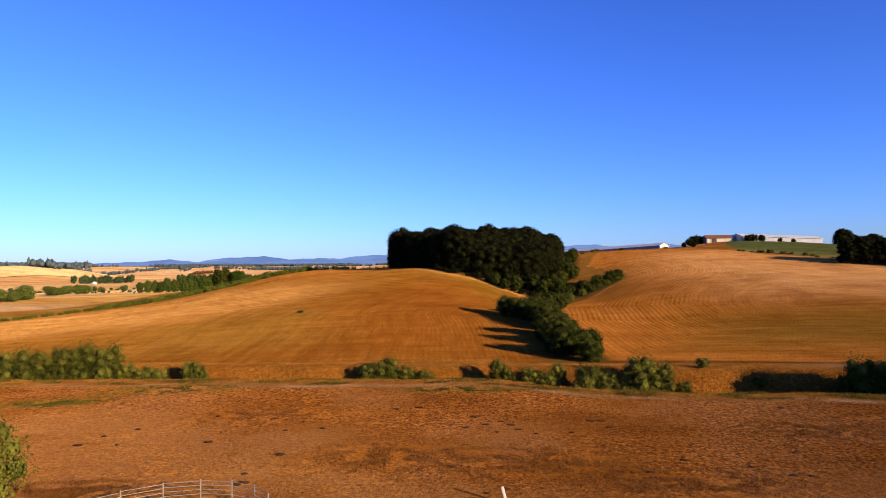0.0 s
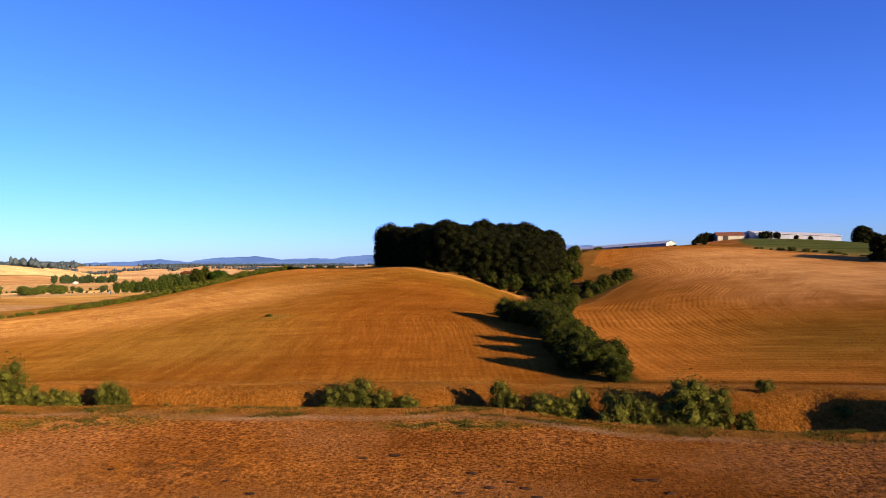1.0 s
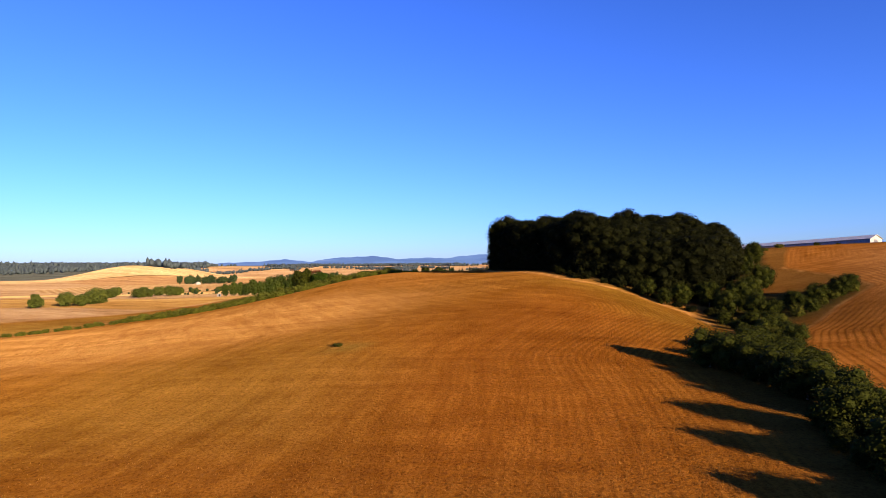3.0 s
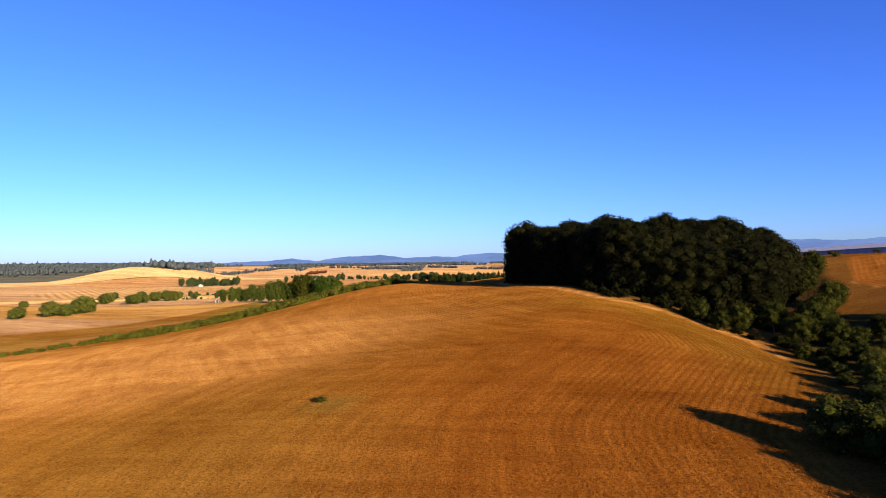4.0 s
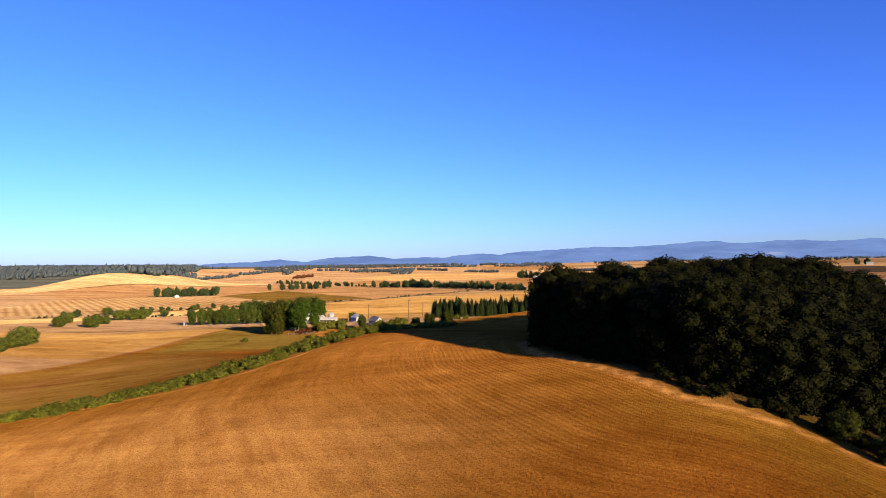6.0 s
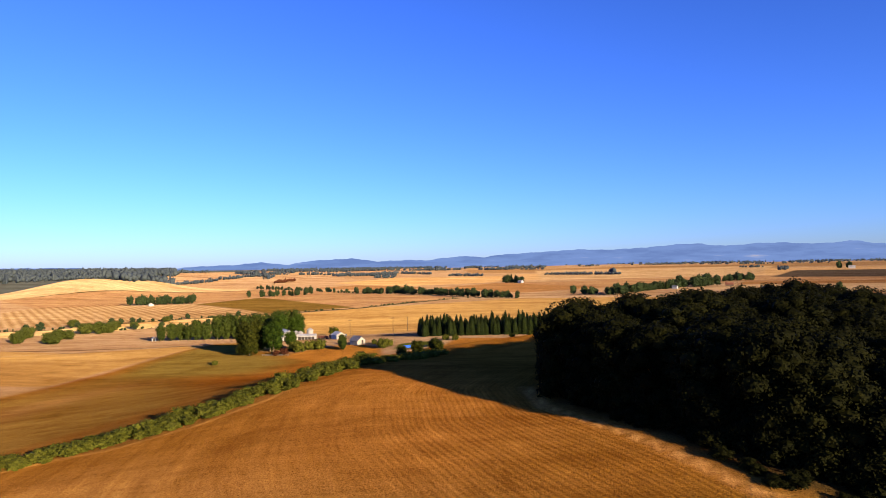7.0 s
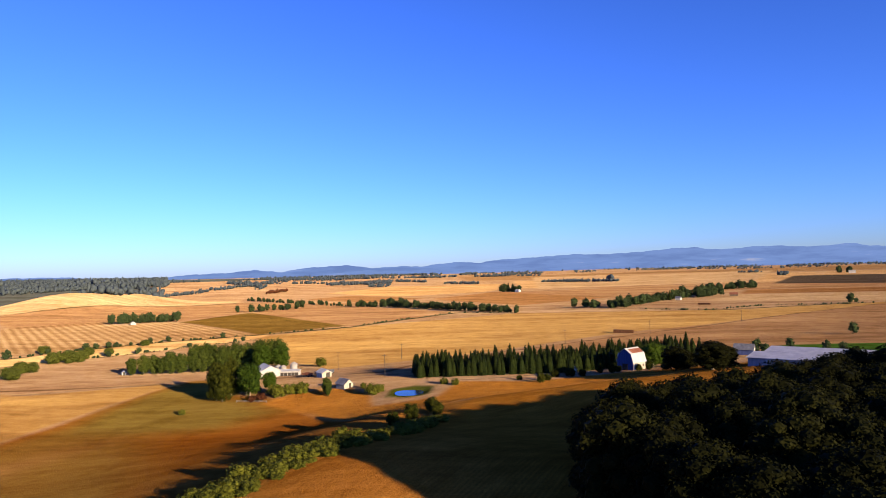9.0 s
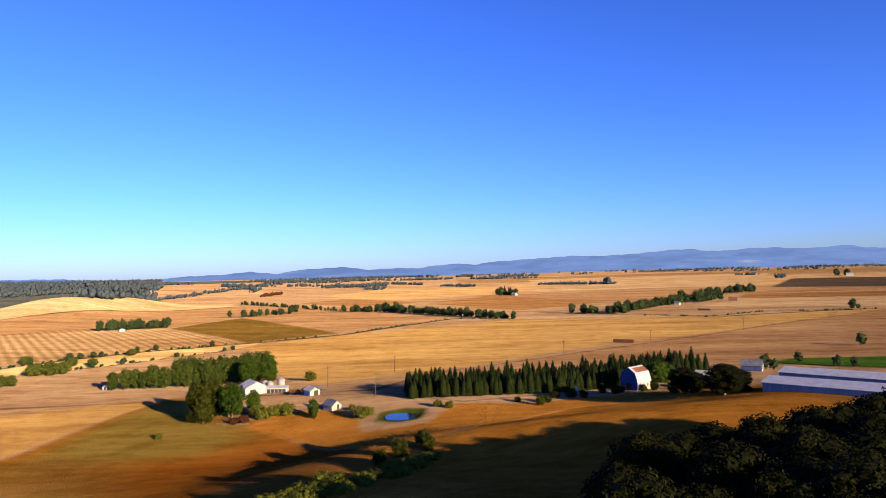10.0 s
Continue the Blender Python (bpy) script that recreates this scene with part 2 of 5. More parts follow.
field("tan_upper", TAN, 5, [(-760, 905), (-699, 986), (-617, 1172), (-575, 1287), (-319, 1166), (-424, 981), (-434, 832), (-572, 759)])
field("mound", (0.345, 0.247, 0.126), 6, [(-1000, 700), (-1200, 1000), (-900, 1180), (-740, 1330), (-640, 1380), (-600, 1290), (-630, 1170), (-700, 985), (-760, 900)])
# Floor of the far woods, in the same hazed grey-green as the crowns.
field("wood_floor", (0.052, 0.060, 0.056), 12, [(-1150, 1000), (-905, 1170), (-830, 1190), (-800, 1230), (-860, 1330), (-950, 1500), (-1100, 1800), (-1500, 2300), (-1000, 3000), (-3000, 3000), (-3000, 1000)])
field("band_pale", PALE, 6, [(150, 1010), (330, 925), (620, 1010), (1300, 1000), (1300, 1150), (600, 1160), (230, 1165)])
field("band_brown", (0.184, 0.094, 0.034), 6, [(235, 1175), (600, 1170), (1400, 1160), (1400, 1360), (700, 1345), (290, 1330)])
field("band_tan", TAN, 8, [(120, 1360), (700, 1350), (1500, 1370), (1500, 1690), (600, 1700), (60, 1640)])
field("band_light", (0.33, 0.216, 0.096), 8, [(-100, 1700), (600, 1710), (1700, 1700), (1700, 2300), (700, 2250), (-150, 2200)])
field("band_dull", (0.196, 0.12, 0.052), 10, [(-300, 2300), (700, 2350), (1800, 2350), (1800, 2800), (600, 2750), (-400, 2720)])
field("middle_brown", (0.21, 0.114, 0.043), 6, [(-240, 1275), (-70, 1010), (55, 1170), (-60, 1450), (-150, 1560)])
field("middle_pale", (0.34, 0.22, 0.092), 6, [(-560, 1660), (-330, 1420), (-160, 1600), (-140, 2050), (-480, 2000)])
field("left_brown", (0.2, 0.11, 0.044), 6, [(-500, 1370), (-330, 1190), (-250, 1300), (-330, 1410), (-460, 1520)])
field("ploughed", PLOUGH, 8, [(415, 1600), (600, 2026), (802, 1980), (1500, 2020), (1500, 1500), (583, 1504)])
field("irrigated", (0.03498, 0.08158, 0.01165), 3, [(61, 497), (81, 522), (170, 530), (170, 480), (102, 477)])
field("far_tan", TAN, 10, [(60, 1150), (190, 1180), (420, 1600), (300, 1640), (-120, 1500)])
field("far_gold", PALE, 10, [(-60, 1650), (420, 1750), (700, 2500), (-100, 2500)])
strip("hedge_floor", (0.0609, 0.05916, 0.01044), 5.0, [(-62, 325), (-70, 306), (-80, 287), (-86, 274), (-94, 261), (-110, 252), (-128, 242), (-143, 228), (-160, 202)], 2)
strip("hedge_line", VERGE, 3.0, [(-255, 688), (-205, 730), (-135, 886), (-14, 915), (61, 895), (131, 839), (214, 878), (306, 913), (600, 1010)], 2)
strip("ditch_line", VERGE, 2.5, [(-420, 500), (-374, 549), (-372, 572), (-361, 600), (-338, 635), (-293, 666), (-255, 688)], 2)
strip("bush_line", VERGE, 1.6, [(-350, 500), (-329, 544), (-319, 560), (-308, 579), (-293, 608), (-262, 650)], 1.5)
strip("dark_line", VERGE, 4.0, [(-760, 905), (-735, 935), (-699, 986), (-669, 1062), (-617, 1172), (-575, 1287)], 3)
for i, line in enumerate(([(-218, 1487), (-104, 1375), (-6, 1267), (76, 1279)], [(-330, 2206), (-183, 2140), (-41, 2165)], [(357, 2398), (477, 2342), (606, 2273)], [(243, 1090), (284, 1071), (317, 1055)], [(-433, 953), (-333, 850), (-257, 768), (-209, 724)])):
    strip("field_line_%d" % i, VERGE, 1.8, line, 1.5)
strip("plain_road", (0.132, 0.08, 0.04), 2.0, [(-300, 420), (-150, 440), (-100, 436), (-90, 500), (-82, 521), (-23, 575), (53, 644), (164, 762), (294, 888), (620, 1190)], 1)
# the farm and the near slopes
field("brown_field", BROWN, 3, [(-66, 324), (-84, 350), (-108, 374), (-122, 391), (-150, 402), (-171, 440), (-191, 446), (-191, 400), (-196, 340), (-230, 270), (-180, 175), (-155, 205), (-140, 228), (-113, 253), (-99, 264), (-91, 276), (-84, 290), (-74, 306)])
field("brown_green", (0.118, 0.084, 0.0185), 9, [(-118, 378), (-130, 388), (-150, 400), (-171, 438), (-187, 442), (-190, 395), (-186, 345), (-160, 352), (-135, 362)])
field("brown_green_low", (0.158, 0.092, 0.0205), 12, [(-98, 276), (-104, 264), (-120, 250), (-146, 230), (-180, 185), (-235, 260), (-200, 330), (-185, 360), (-150, 352), (-128, 318), (-112, 296)])
field("brown_pale", (0.2, 0.11, 0.033), 12, [(-190, 300), (-172, 330), (-160, 345), (-168, 300), (-175, 270), (-186, 262)])
field("gold_slope", (0.256, 0.158, 0.051), 2, [(-244, 413), (-188, 438), (-193, 400), (-198, 345), (-330, 330), (-380, 440)])
strip("farm_road", (0.1982, 0.1398, 0.08158), 1.6, [(-420, 330), (-300, 385), (-247, 416), (-210, 432), (-191, 446), (-175, 457), (-150, 455), (-128, 440), (-118, 428)], 0.8)
field("farm_yard", (0.1747, 0.1165, 0.06994), 4, [(-152, 448), (-128, 432), (-112, 424), (-115, 440), (-140, 462)])
strip("yard_road", (0.130, 0.092, 0.058), 1.2, [(-118, 428), (-96, 424), (-60, 398), (-36, 412), (-8, 428), (24, 434)], 0.8)
field("pond_green", (0.042, 0.054, 0.0096), 1.6, [(-85, 388), (-84, 377), (-77, 374), (-70, 377), (-70, 389), (-77, 392)])
LEFT_FIELD = [(-58, 322), (-64, 306), (-71, 291), (-77, 279), (-80, 266), (-89, 255), (-100, 249), (-113, 247), (-128, 239), (-143, 226), (-158, 203), (-176, 178), (-150, 125), (-70, 107), (-20, 102), (13, 103),
              (12, 120), (11, 138), (9, 150), (14, 165), (21, 185), (18, 205), (5, 213), (-6, 217), (-17, 233), (-27, 248), (-30, 262), (-24, 280), (0, 296), (30, 306), (30, 330), (24, 372), (4, 380), (-11, 388), (-26, 386), (-36, 376), (-43, 364), (-50, 345), (-54, 330)]
EAST_EDGE = [(13, 96), (12, 120), (11, 138), (9, 150), (14, 165), (21, 185), (18, 205), (5, 213), (-6, 217), (-17, 233), (-27, 248), (-31, 262), (-26, 282), (0, 298)]
RIGHT_FIELD = [(24, 102), (60, 98), (130, 96), (200, 100), (260, 150), (200, 185), (123, 206), (99, 236), (85, 262), (55, 268), (46, 240), (53, 222), (54, 211), (44, 202), (32, 185), (25, 165), (22, 140)]
field("hill_base", (0.1575, 0.07482, 0.01575), 4, [(-90, 330), (-176, 178), (-150, 100), (0, 96), (260, 96), (270, 300), (180, 300), (120, 325), (60, 400), (24, 404), (-30, 352)])
field("rise_earth", (0.235, 0.102, 0.036), 3, [(92, 270), (99, 263), (110, 264), (120, 274), (116, 283), (100, 284)])
field("right_green", (0.064, 0.082, 0.026), 2, [(99, 238), (108, 276), (165, 290), (260, 300), (260, 190), (123, 209)])
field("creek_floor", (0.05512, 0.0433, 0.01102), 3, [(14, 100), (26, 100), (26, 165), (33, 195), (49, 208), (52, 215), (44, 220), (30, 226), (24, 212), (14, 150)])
field("left_field", STUBBLE, 0.8, LEFT_FIELD)
# Leaf litter under the grove, its colour darkened further to deepen the shade.
field("grove_floor_shade", (0.03544, 0.02362, 0.00945), 2, [(-26, 250), (-14, 234), (-3, 221), (10, 215), (24, 216), (40, 232), (46, 262), (44, 306), (16, 308), (-8, 294), (-26, 276)])
field("left_green", (0.1282, 0.07576, 0.01049), 12, [(8, 215), (20, 190), (12, 165), (3, 185), (-10, 214)])
field("left_pale", (0.385, 0.205, 0.056), 22, [(-62, 165), (-42, 185), (-38, 208), (-58, 224), (-95, 228), (-140, 218), (-160, 190), (-110, 150)])
field("left_crown", (0.232, 0.104, 0.0200), 14, [(-70, 225), (-40, 222), (-28, 236), (-34, 262), (-50, 300), (-64, 296), (-76, 262)])
field("left_red", (0.162, 0.0585, 0.0085), 18, [(-48, 106), (13, 101), (12, 160), (12, 182), (-4, 204), (-24, 192), (-36, 150)])
field("left_patch", (0.09324, 0.08742, 0.0204), 3, [(-40, 154), (-35, 154), (-34, 159), (-38, 160)])
strip("grove_verge", (0.348, 0.1827, 0.0522), 0.9, [(24, 168), (21.5, 185), (18.5, 205), (5, 213.5), (-6, 217.5), (-17, 233.5), (-27.5, 248), (-31, 262)], 0.8)
strip("creek_verge", (0.348, 0.1827, 0.0522), 0.8, [(22.5, 140), (25.5, 165), (32.5, 185), (44.5, 202), (54.5, 211), (53.5, 222), (46, 240)], 0.8)
strip("hedge_verge", (0.3, 0.156, 0.036), 0.9, [(-58, 322), (-64, 306), (-71, 291), (-77, 279), (-80, 266), (-89, 255), (-100, 249), (-113, 247), (-128, 239), (-143, 226), (-158, 203)], 0.8)
strip("crown_verge", (0.348, 0.1827, 0.0522), 0.9, [(-50, 345), (-43, 364), (-36, 376), (-26, 386), (-11, 388), (4, 380)], 0.8)
field("left_dun", (0.175, 0.088, 0.0150), 14, [(-60, 110), (-25, 118), (-30, 150), (-45, 170), (-70, 150)])
field("right_field", STUBBLE_R, 0.8, RIGHT_FIELD)
field("right_pale", (0.400, 0.214, 0.076), 22, [(70, 165), (110, 160), (190, 170), (150, 196), (110, 215), (92, 236), (72, 240), (66, 205)])
field("right_dun", (0.1515, 0.07576, 0.01165), 16, [(40, 110), (120, 104), (160, 130), (90, 150), (50, 140)])
strip("edge_furrow", (0.098, 0.034, 0.0062), 0.45, [(24, 100.6), (60, 97.2), (95, 96.0), (130, 95.2)], 0.6)
NORTH_SLOPE = [(-130, 387), (-118, 379), (-106, 371), (-87, 354), (-68, 326), (-60, 335), (-52, 350), (-45, 362), (-37, 375), (-27, 385), (-10, 388), (4, 380), (22, 396), (22, 404), (-8, 408), (-40, 395), (-62, 394), (-66, 372), (-72, 369), (-86, 370), (-92, 386), (-104, 398), (-122, 399)]
field("north_slope", (0.28, 0.128, 0.021), 2, NORTH_SLOPE)
ATTR["left_rows"] = -outline_distance(EAST_EDGE, False)
ATTR["right_rows"] = ATTR["right_field"]
ATTR["bank"] = 5.6 + ditch_half(PX) - np.abs(PY - ditch_line(PX) - 1.5)
ZONES.append(("bank", (0.185, 0.078, 0.0138), 1.6))
ATTR["bank_green"] = 1.1 - np.abs(PY - ditch_line(PX) + ditch_half(PX) + 1.6 + 1.2 * np.sin(PX / 6.1) + 0.8 * np.sin(PX / 2.3)) - 1.6 * np.clip(np.sin(PX / 4.7 + 1.0) + 0.6 * np.sin(PX / 11.0), 0, 2)
ZONES.append(("bank_green", (0.0654, 0.05724, 0.008722), 1.6))
ATTR["paddock"] = ditch_line(PX) - 5.0 - ditch_half(PX) - PY
ZONES.append(("paddock", (0.106, 0.0412, 0.0098), 1.0))
field("bare_ground", (0.150, 0.070, 0.0220), 5, [(-52, 64), (-46, 77), (-24, 74), (-22, 62), (-12, 66), (-2, 53), (14, 49), (30, 48), (30, 30), (-52, 30)])
PATCHES = [(-19, 73, 9, 4.5), (-4, 58, 8, 3.5), (8, 57, 8, 4), (19, 52, 8, 3), (35, 66, 7, 4), (-27, 51, 4, 2), (46, 58, 8, 3.5), (-48, 62, 6, 3), (55, 72, 9, 4)]
ATTR["tussock"] = np.max([3.0 * (1 - np.hypot((PX - a) / u, (PY - c) / v)) for a, c, u, v in PATCHES], axis=0)
ZONES.append(("tussock", (0.156, 0.06, 0.011), 2.0))
WEEDY = [(-48, 81.5, 6, 2), (-36, 87, 9, 2.5), (28, 83, 9, 2.2), (-64, 80, 8, 3), (56, 82, 8, 2.5), (2, 84, 7, 1.5)]
ATTR["weedy"] = np.max([2.5 * (1 - np.hypot((PX - a) / u, (PY - c) / v)) for a, c, u, v in WEEDY], axis=0)
ZONES.append(("weedy", (0.098, 0.066, 0.0120), 2.4))
ATTR["corner"] = np.maximum(62 - np.hypot(PX - 36, (PY - 172) * 0.9), 50 - np.hypot(PX + 34, (PY - 222) * 0.8))
ATTR["row_coord"] = PX * 0.70 + PY * 0.714

GROUND, n, l, b = material("ground")
pos = n.new("ShaderNodeTexCoord").outputs["Object"]


def attr_of(name):
    a = n.new("ShaderNodeAttribute")
    a.attribute_name = name
    return a.outputs["Fac"]


wob_far, wob_near = noise_of(n, l, 0.05, 3, 0.5, pos), noise_of(n, l, 0.5, 4, 0.6, pos)
wobble = sums(n, l, "ADD", sums(n, l, "MULTIPLY_ADD", wob_far, 5.0, -2.5), sums(n, l, "MULTIPLY_ADD", wob_near, 2.0, -1.0))
# Base tone of the plain, paled for haze as well.
colour = blend(n, l, noise_of(n, l, 0.006, 3, 0.5, pos), (0.262, 0.181, 0.104), (0.232, 0.150, 0.078))
masks = {}
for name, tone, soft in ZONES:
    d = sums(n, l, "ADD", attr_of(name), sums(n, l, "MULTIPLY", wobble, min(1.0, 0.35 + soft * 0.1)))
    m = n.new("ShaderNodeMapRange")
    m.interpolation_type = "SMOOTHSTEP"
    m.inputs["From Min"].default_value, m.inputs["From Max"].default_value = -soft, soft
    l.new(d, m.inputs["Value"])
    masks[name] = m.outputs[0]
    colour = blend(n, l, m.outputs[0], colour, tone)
# broad bands along the slope, stains, tufts and grain
streaks = n.new("ShaderNodeMapping")
streaks.inputs["Scale"].default_value = (0.012, 0.05, 0.05)
streaks.inputs["Rotation"].default_value = (0, 0, 0.25)
l.new(pos, streaks.inputs[0])
broad = noise_of(n, l, 1.0, 5, 0.6, streaks.outputs[0])
colour = blend(n, l, ramp(n, l, broad, ((0.35, (0, 0, 0)), (0.7, (1, 1, 1)))), colour, blend(n, l, 1.0, colour, (1.16, 1.19, 1.20), "MULTIPLY"))
colour = blend(n, l, ramp(n, l, broad, ((0.30, (1, 1, 1)), (0.50, (0, 0, 0)))), colour, blend(n, l, 1.0, colour, (0.86, 0.82, 0.78), "MULTIPLY"))
fine = n.new("ShaderNodeMapping")
fine.inputs["Scale"].default_value = (0.045, 0.30, 0.30)
fine.inputs["Rotation"].default_value = (0, 0, 0.25)
l.new(pos, fine.inputs[0])
fine = noise_of(n, l, 1.0, 5, 0.65, fine.outputs[0])
colour = blend(n, l, ramp(n, l, fine, ((0.34, (1, 1, 1)), (0.50, (0, 0, 0)))), colour, blend(n, l, 1.0, colour, (0.86, 0.82, 0.79), "MULTIPLY"))
colour = blend(n, l, ramp(n, l, fine, ((0.52, (0, 0, 0)), (0.68, (1, 1, 1)))), colour, blend(n, l, 1.0, colour, (1.14, 1.17, 1.20), "MULTIPLY"))
plain_streak = n.new("ShaderNodeMapping")
plain_streak.inputs["Scale"].default_value = (0.0035, 0.022, 0.02)
plain_streak.inputs["Rotation"].default_value = (0, 0, -0.3)
l.new(pos, plain_streak.inputs[0])
plain_streak = noise_of(n, l, 1.0, 6, 0.62, plain_streak.outputs[0])
off_hill = sums(n, l, "SUBTRACT", 1.0, sums(n, l, "MAXIMUM", masks["hill_base"], masks["paddock"]))
colour = blend(n, l, sums(n, l, "MULTIPLY", off_hill, ramp(n, l, plain_streak, ((0.34, (1, 1, 1)), (0.50, (0, 0, 0))))), colour, blend(n, l, 1.0, colour, (0.74, 0.68, 0.62), "MULTIPLY"))
colour = blend(n, l, sums(n, l, "MULTIPLY", off_hill, ramp(n, l, plain_streak, ((0.52, (0, 0, 0)), (0.68, (1, 1, 1))))), colour, blend(n, l, 1.0, colour, (1.22, 1.28, 1.30), "MULTIPLY"))
stain = noise_of(n, l, 0.09, 6, 0.62, pos)
colour = blend(n, l, ramp(n, l, stain, ((0.32, (0.8, 0.8, 0.8)), (0.52, (0, 0, 0)))), colour, blend(n, l, 1.0, colour, (0.72, 0.66, 0.56), "MULTIPLY"))
tuft = noise_of(n, l, 1.3, 5, 0.7, pos)
tuft_at = sums(n, l, "MULTIPLY", ramp(n, l, tuft, ((0.48, (0, 0, 0)), (0.62, (1, 1, 1)))), ramp(n, l, noise_of(n, l, 0.07, 4, 0.5, pos), ((0.42, (0.12, 0.12, 0.12)), (0.6, (1, 1, 1)))))
bald = ramp(n, l, noise_of(n, l, 0.045, 4, 0.55, pos), ((0.50, (0, 0, 0)), (0.60, (0.85, 0.85, 0.85))))
colour = blend(n, l, sums(n, l, "MULTIPLY", bald, masks["paddock"]), colour, (0.138, 0.063, 0.0215))
pock = noise_of(n, l, 3.0, 2, 0.5, pos)
pocked = sums(n, l, "MULTIPLY", sums(n, l, "SUBTRACT", masks["paddock"], masks["bare_ground"]), ramp(n, l, noise_of(n, l, 0.035, 3, 0.5, pos), ((0.40, (0.1, 0.1, 0.1)), (0.52, (1, 1, 1)))))
colour = blend(n, l, sums(n, l, "MULTIPLY", pocked, ramp(n, l, pock, ((0.40, (1, 1, 1)), (0.50, (0, 0, 0))))), colour, blend(n, l, 1.0, colour, (0.58, 0.50, 0.45), "MULTIPLY"))
colour = blend(n, l, sums(n, l, "MULTIPLY", pocked, ramp(n, l, pock, ((0.52, (0, 0, 0)), (0.62, (1, 1, 1))))), colour, blend(n, l, 1.0, colour, (1.4, 1.36, 1.4), "MULTIPLY"))
near_rough = sums(n, l, "MAXIMUM", masks["paddock"], sums(n, l, "MAXIMUM", masks["bank"], masks["north_slope"]))
colour = blend(n, l, sums(n, l, "MULTIPLY", tuft_at, near_rough), colour, blend(n, l, 0.6, colour, (0.25, 0.104, 0.02)))
clod = noise_of(n, l, 2.6, 4, 0.7, pos)
colour = blend(n, l, ramp(n, l, clod, ((0.30, (0.75, 0.75, 0.75)), (0.46, (0, 0, 0)))), colour, blend(n, l, 1.0, colour, (0.55, 0.46, 0.40), "MULTIPLY"))
# stubble rows that follow the edge of each field
rows = None
for name, gap in (("left_field", 0.9), ("right_field", 1.1)):
    bend = sums(n, l, "MULTIPLY_ADD", wob_far, 1.2, attr_of(name.replace("field", "rows")))
    w = sums(n, l, "SINE", sums(n, l, "MULTIPLY", bend, 2 * math.pi / gap), 0)
    w = sums(n, l, "MULTIPLY", sums(n, l, "MULTIPLY_ADD", w, 0.5, 0.5), masks[name])
    near_edge = n.new("ShaderNodeMapRange")
    for key, value in (("From Min", 8.0), ("From Max", 36.0), ("To Min", 1.0 if name == "right_field" else 0.9), ("To Max", 0.10 if name == "right_field" else 0.0)):
        near_edge.inputs[key].default_value = value
    l.new(attr_of(name.replace("field", "rows")), near_edge.inputs["Value"])
    w = sums(n, l, "MULTIPLY", w, near_edge.outputs[0])
    rows = w if rows is None else sums(n, l, "ADD", rows, w)
wide = sums(n, l, "SINE", sums(n, l, "MULTIPLY", sums(n, l, "MULTIPLY_ADD", wob_far, 1.0, attr_of("row_coord")), 2 * math.pi / 7.2), 0)
wide = sums(n, l, "MULTIPLY", sums(n, l, "MULTIPLY_ADD", wide, 0.5, 0.5), masks["row_field"])
patchy = ramp(n, l, noise_of(n, l, 0.03, 3, 0.6, pos), ((0.32, (0.2, 0.2, 0.2)), (0.52, (1, 1, 1))))
row_show = sums(n, l, "MULTIPLY", rows, patchy)
axes = n.new("ShaderNodeSeparateXYZ")
l.new(pos, axes.inputs[0])
for name in ("left_field", "right_field"):
    along = n.new("ShaderNodeCombineXYZ")
    for k, v in enumerate((sums(n, l, "MULTIPLY", attr_of(name.replace("field", "rows")), 0.55), sums(n, l, "MULTIPLY", axes.outputs[0], 0.06), sums(n, l, "MULTIPLY", axes.outputs[1], 0.06))):
        l.new(v, along.inputs[k])
    line = noise_of(n, l, 1.0, 5, 0.7, along.outputs[0])
    colour = blend(n, l, sums(n, l, "MULTIPLY", masks[name], ramp(n, l, line, ((0.34, (1, 1, 1)), (0.50, (0, 0, 0))))), colour, blend(n, l, 1.0, colour, (0.84, 0.79, 0.75), "MULTIPLY"))
    colour = blend(n, l, sums(n, l, "MULTIPLY", masks[name], ramp(n, l, line, ((0.52, (0, 0, 0)), (0.66, (1, 1, 1))))), colour, blend(n, l, 1.0, colour, (1.16, 1.20, 1.25), "MULTIPLY"))
colour = blend(n, l, sums(n, l, "MULTIPLY", row_show, 0.5), colour, blend(n, l, 1.0, colour, (1.36, 1.36, 1.36), "MULTIPLY"))
near_corner = n.new("ShaderNodeMapRange")
near_corner.inputs["From Max"].default_value, near_corner.inputs["To Min"].default_value = 42.0, 0.06
l.new(attr_of("corner"), near_corner.inputs["Value"])
trough = sums(n, l, "MULTIPLY", sums(n, l, "MULTIPLY", sums(n, l, "SUBTRACT", 0.42, row_show), near_corner.outputs[0]), sums(n, l, "MULTIPLY", patchy, sums(n, l, "MULTIPLY_ADD", masks["left_field"], 0.6, masks["right_field"])))
colour = blend(n, l, sums(n, l, "MAXIMUM", trough, 0.0), colour, blend(n, l, 1.0, colour, (0.26, 0.20, 0.16), "MULTIPLY"))
colour = blend(n, l, sums(n, l, "MULTIPLY", wide, 0.8), colour, blend(n, l, 1.0, colour, (0.62, 0.54, 0.42), "MULTIPLY"))
grain = noise_of(n, l, 3.7, 6, 0.75, pos)
colour = blend(n, l, ramp(n, l, grain, ((0.36, (1, 1, 1)), (0.52, (0, 0, 0)))), colour, blend(n, l, 1.0, colour, (0.60, 0.53, 0.47), "MULTIPLY"))
straw = noise_of(n, l, 2.6, 6, 0.8, pos)
colour = blend(n, l, ramp(n, l, straw, ((0.54, (0, 0, 0)), (0.68, (1, 1, 1)))), colour, blend(n, l, 1.0, colour, (1.30, 1.33, 1.38), "MULTIPLY"))
l.new(colour, b.inputs["Base Color"])
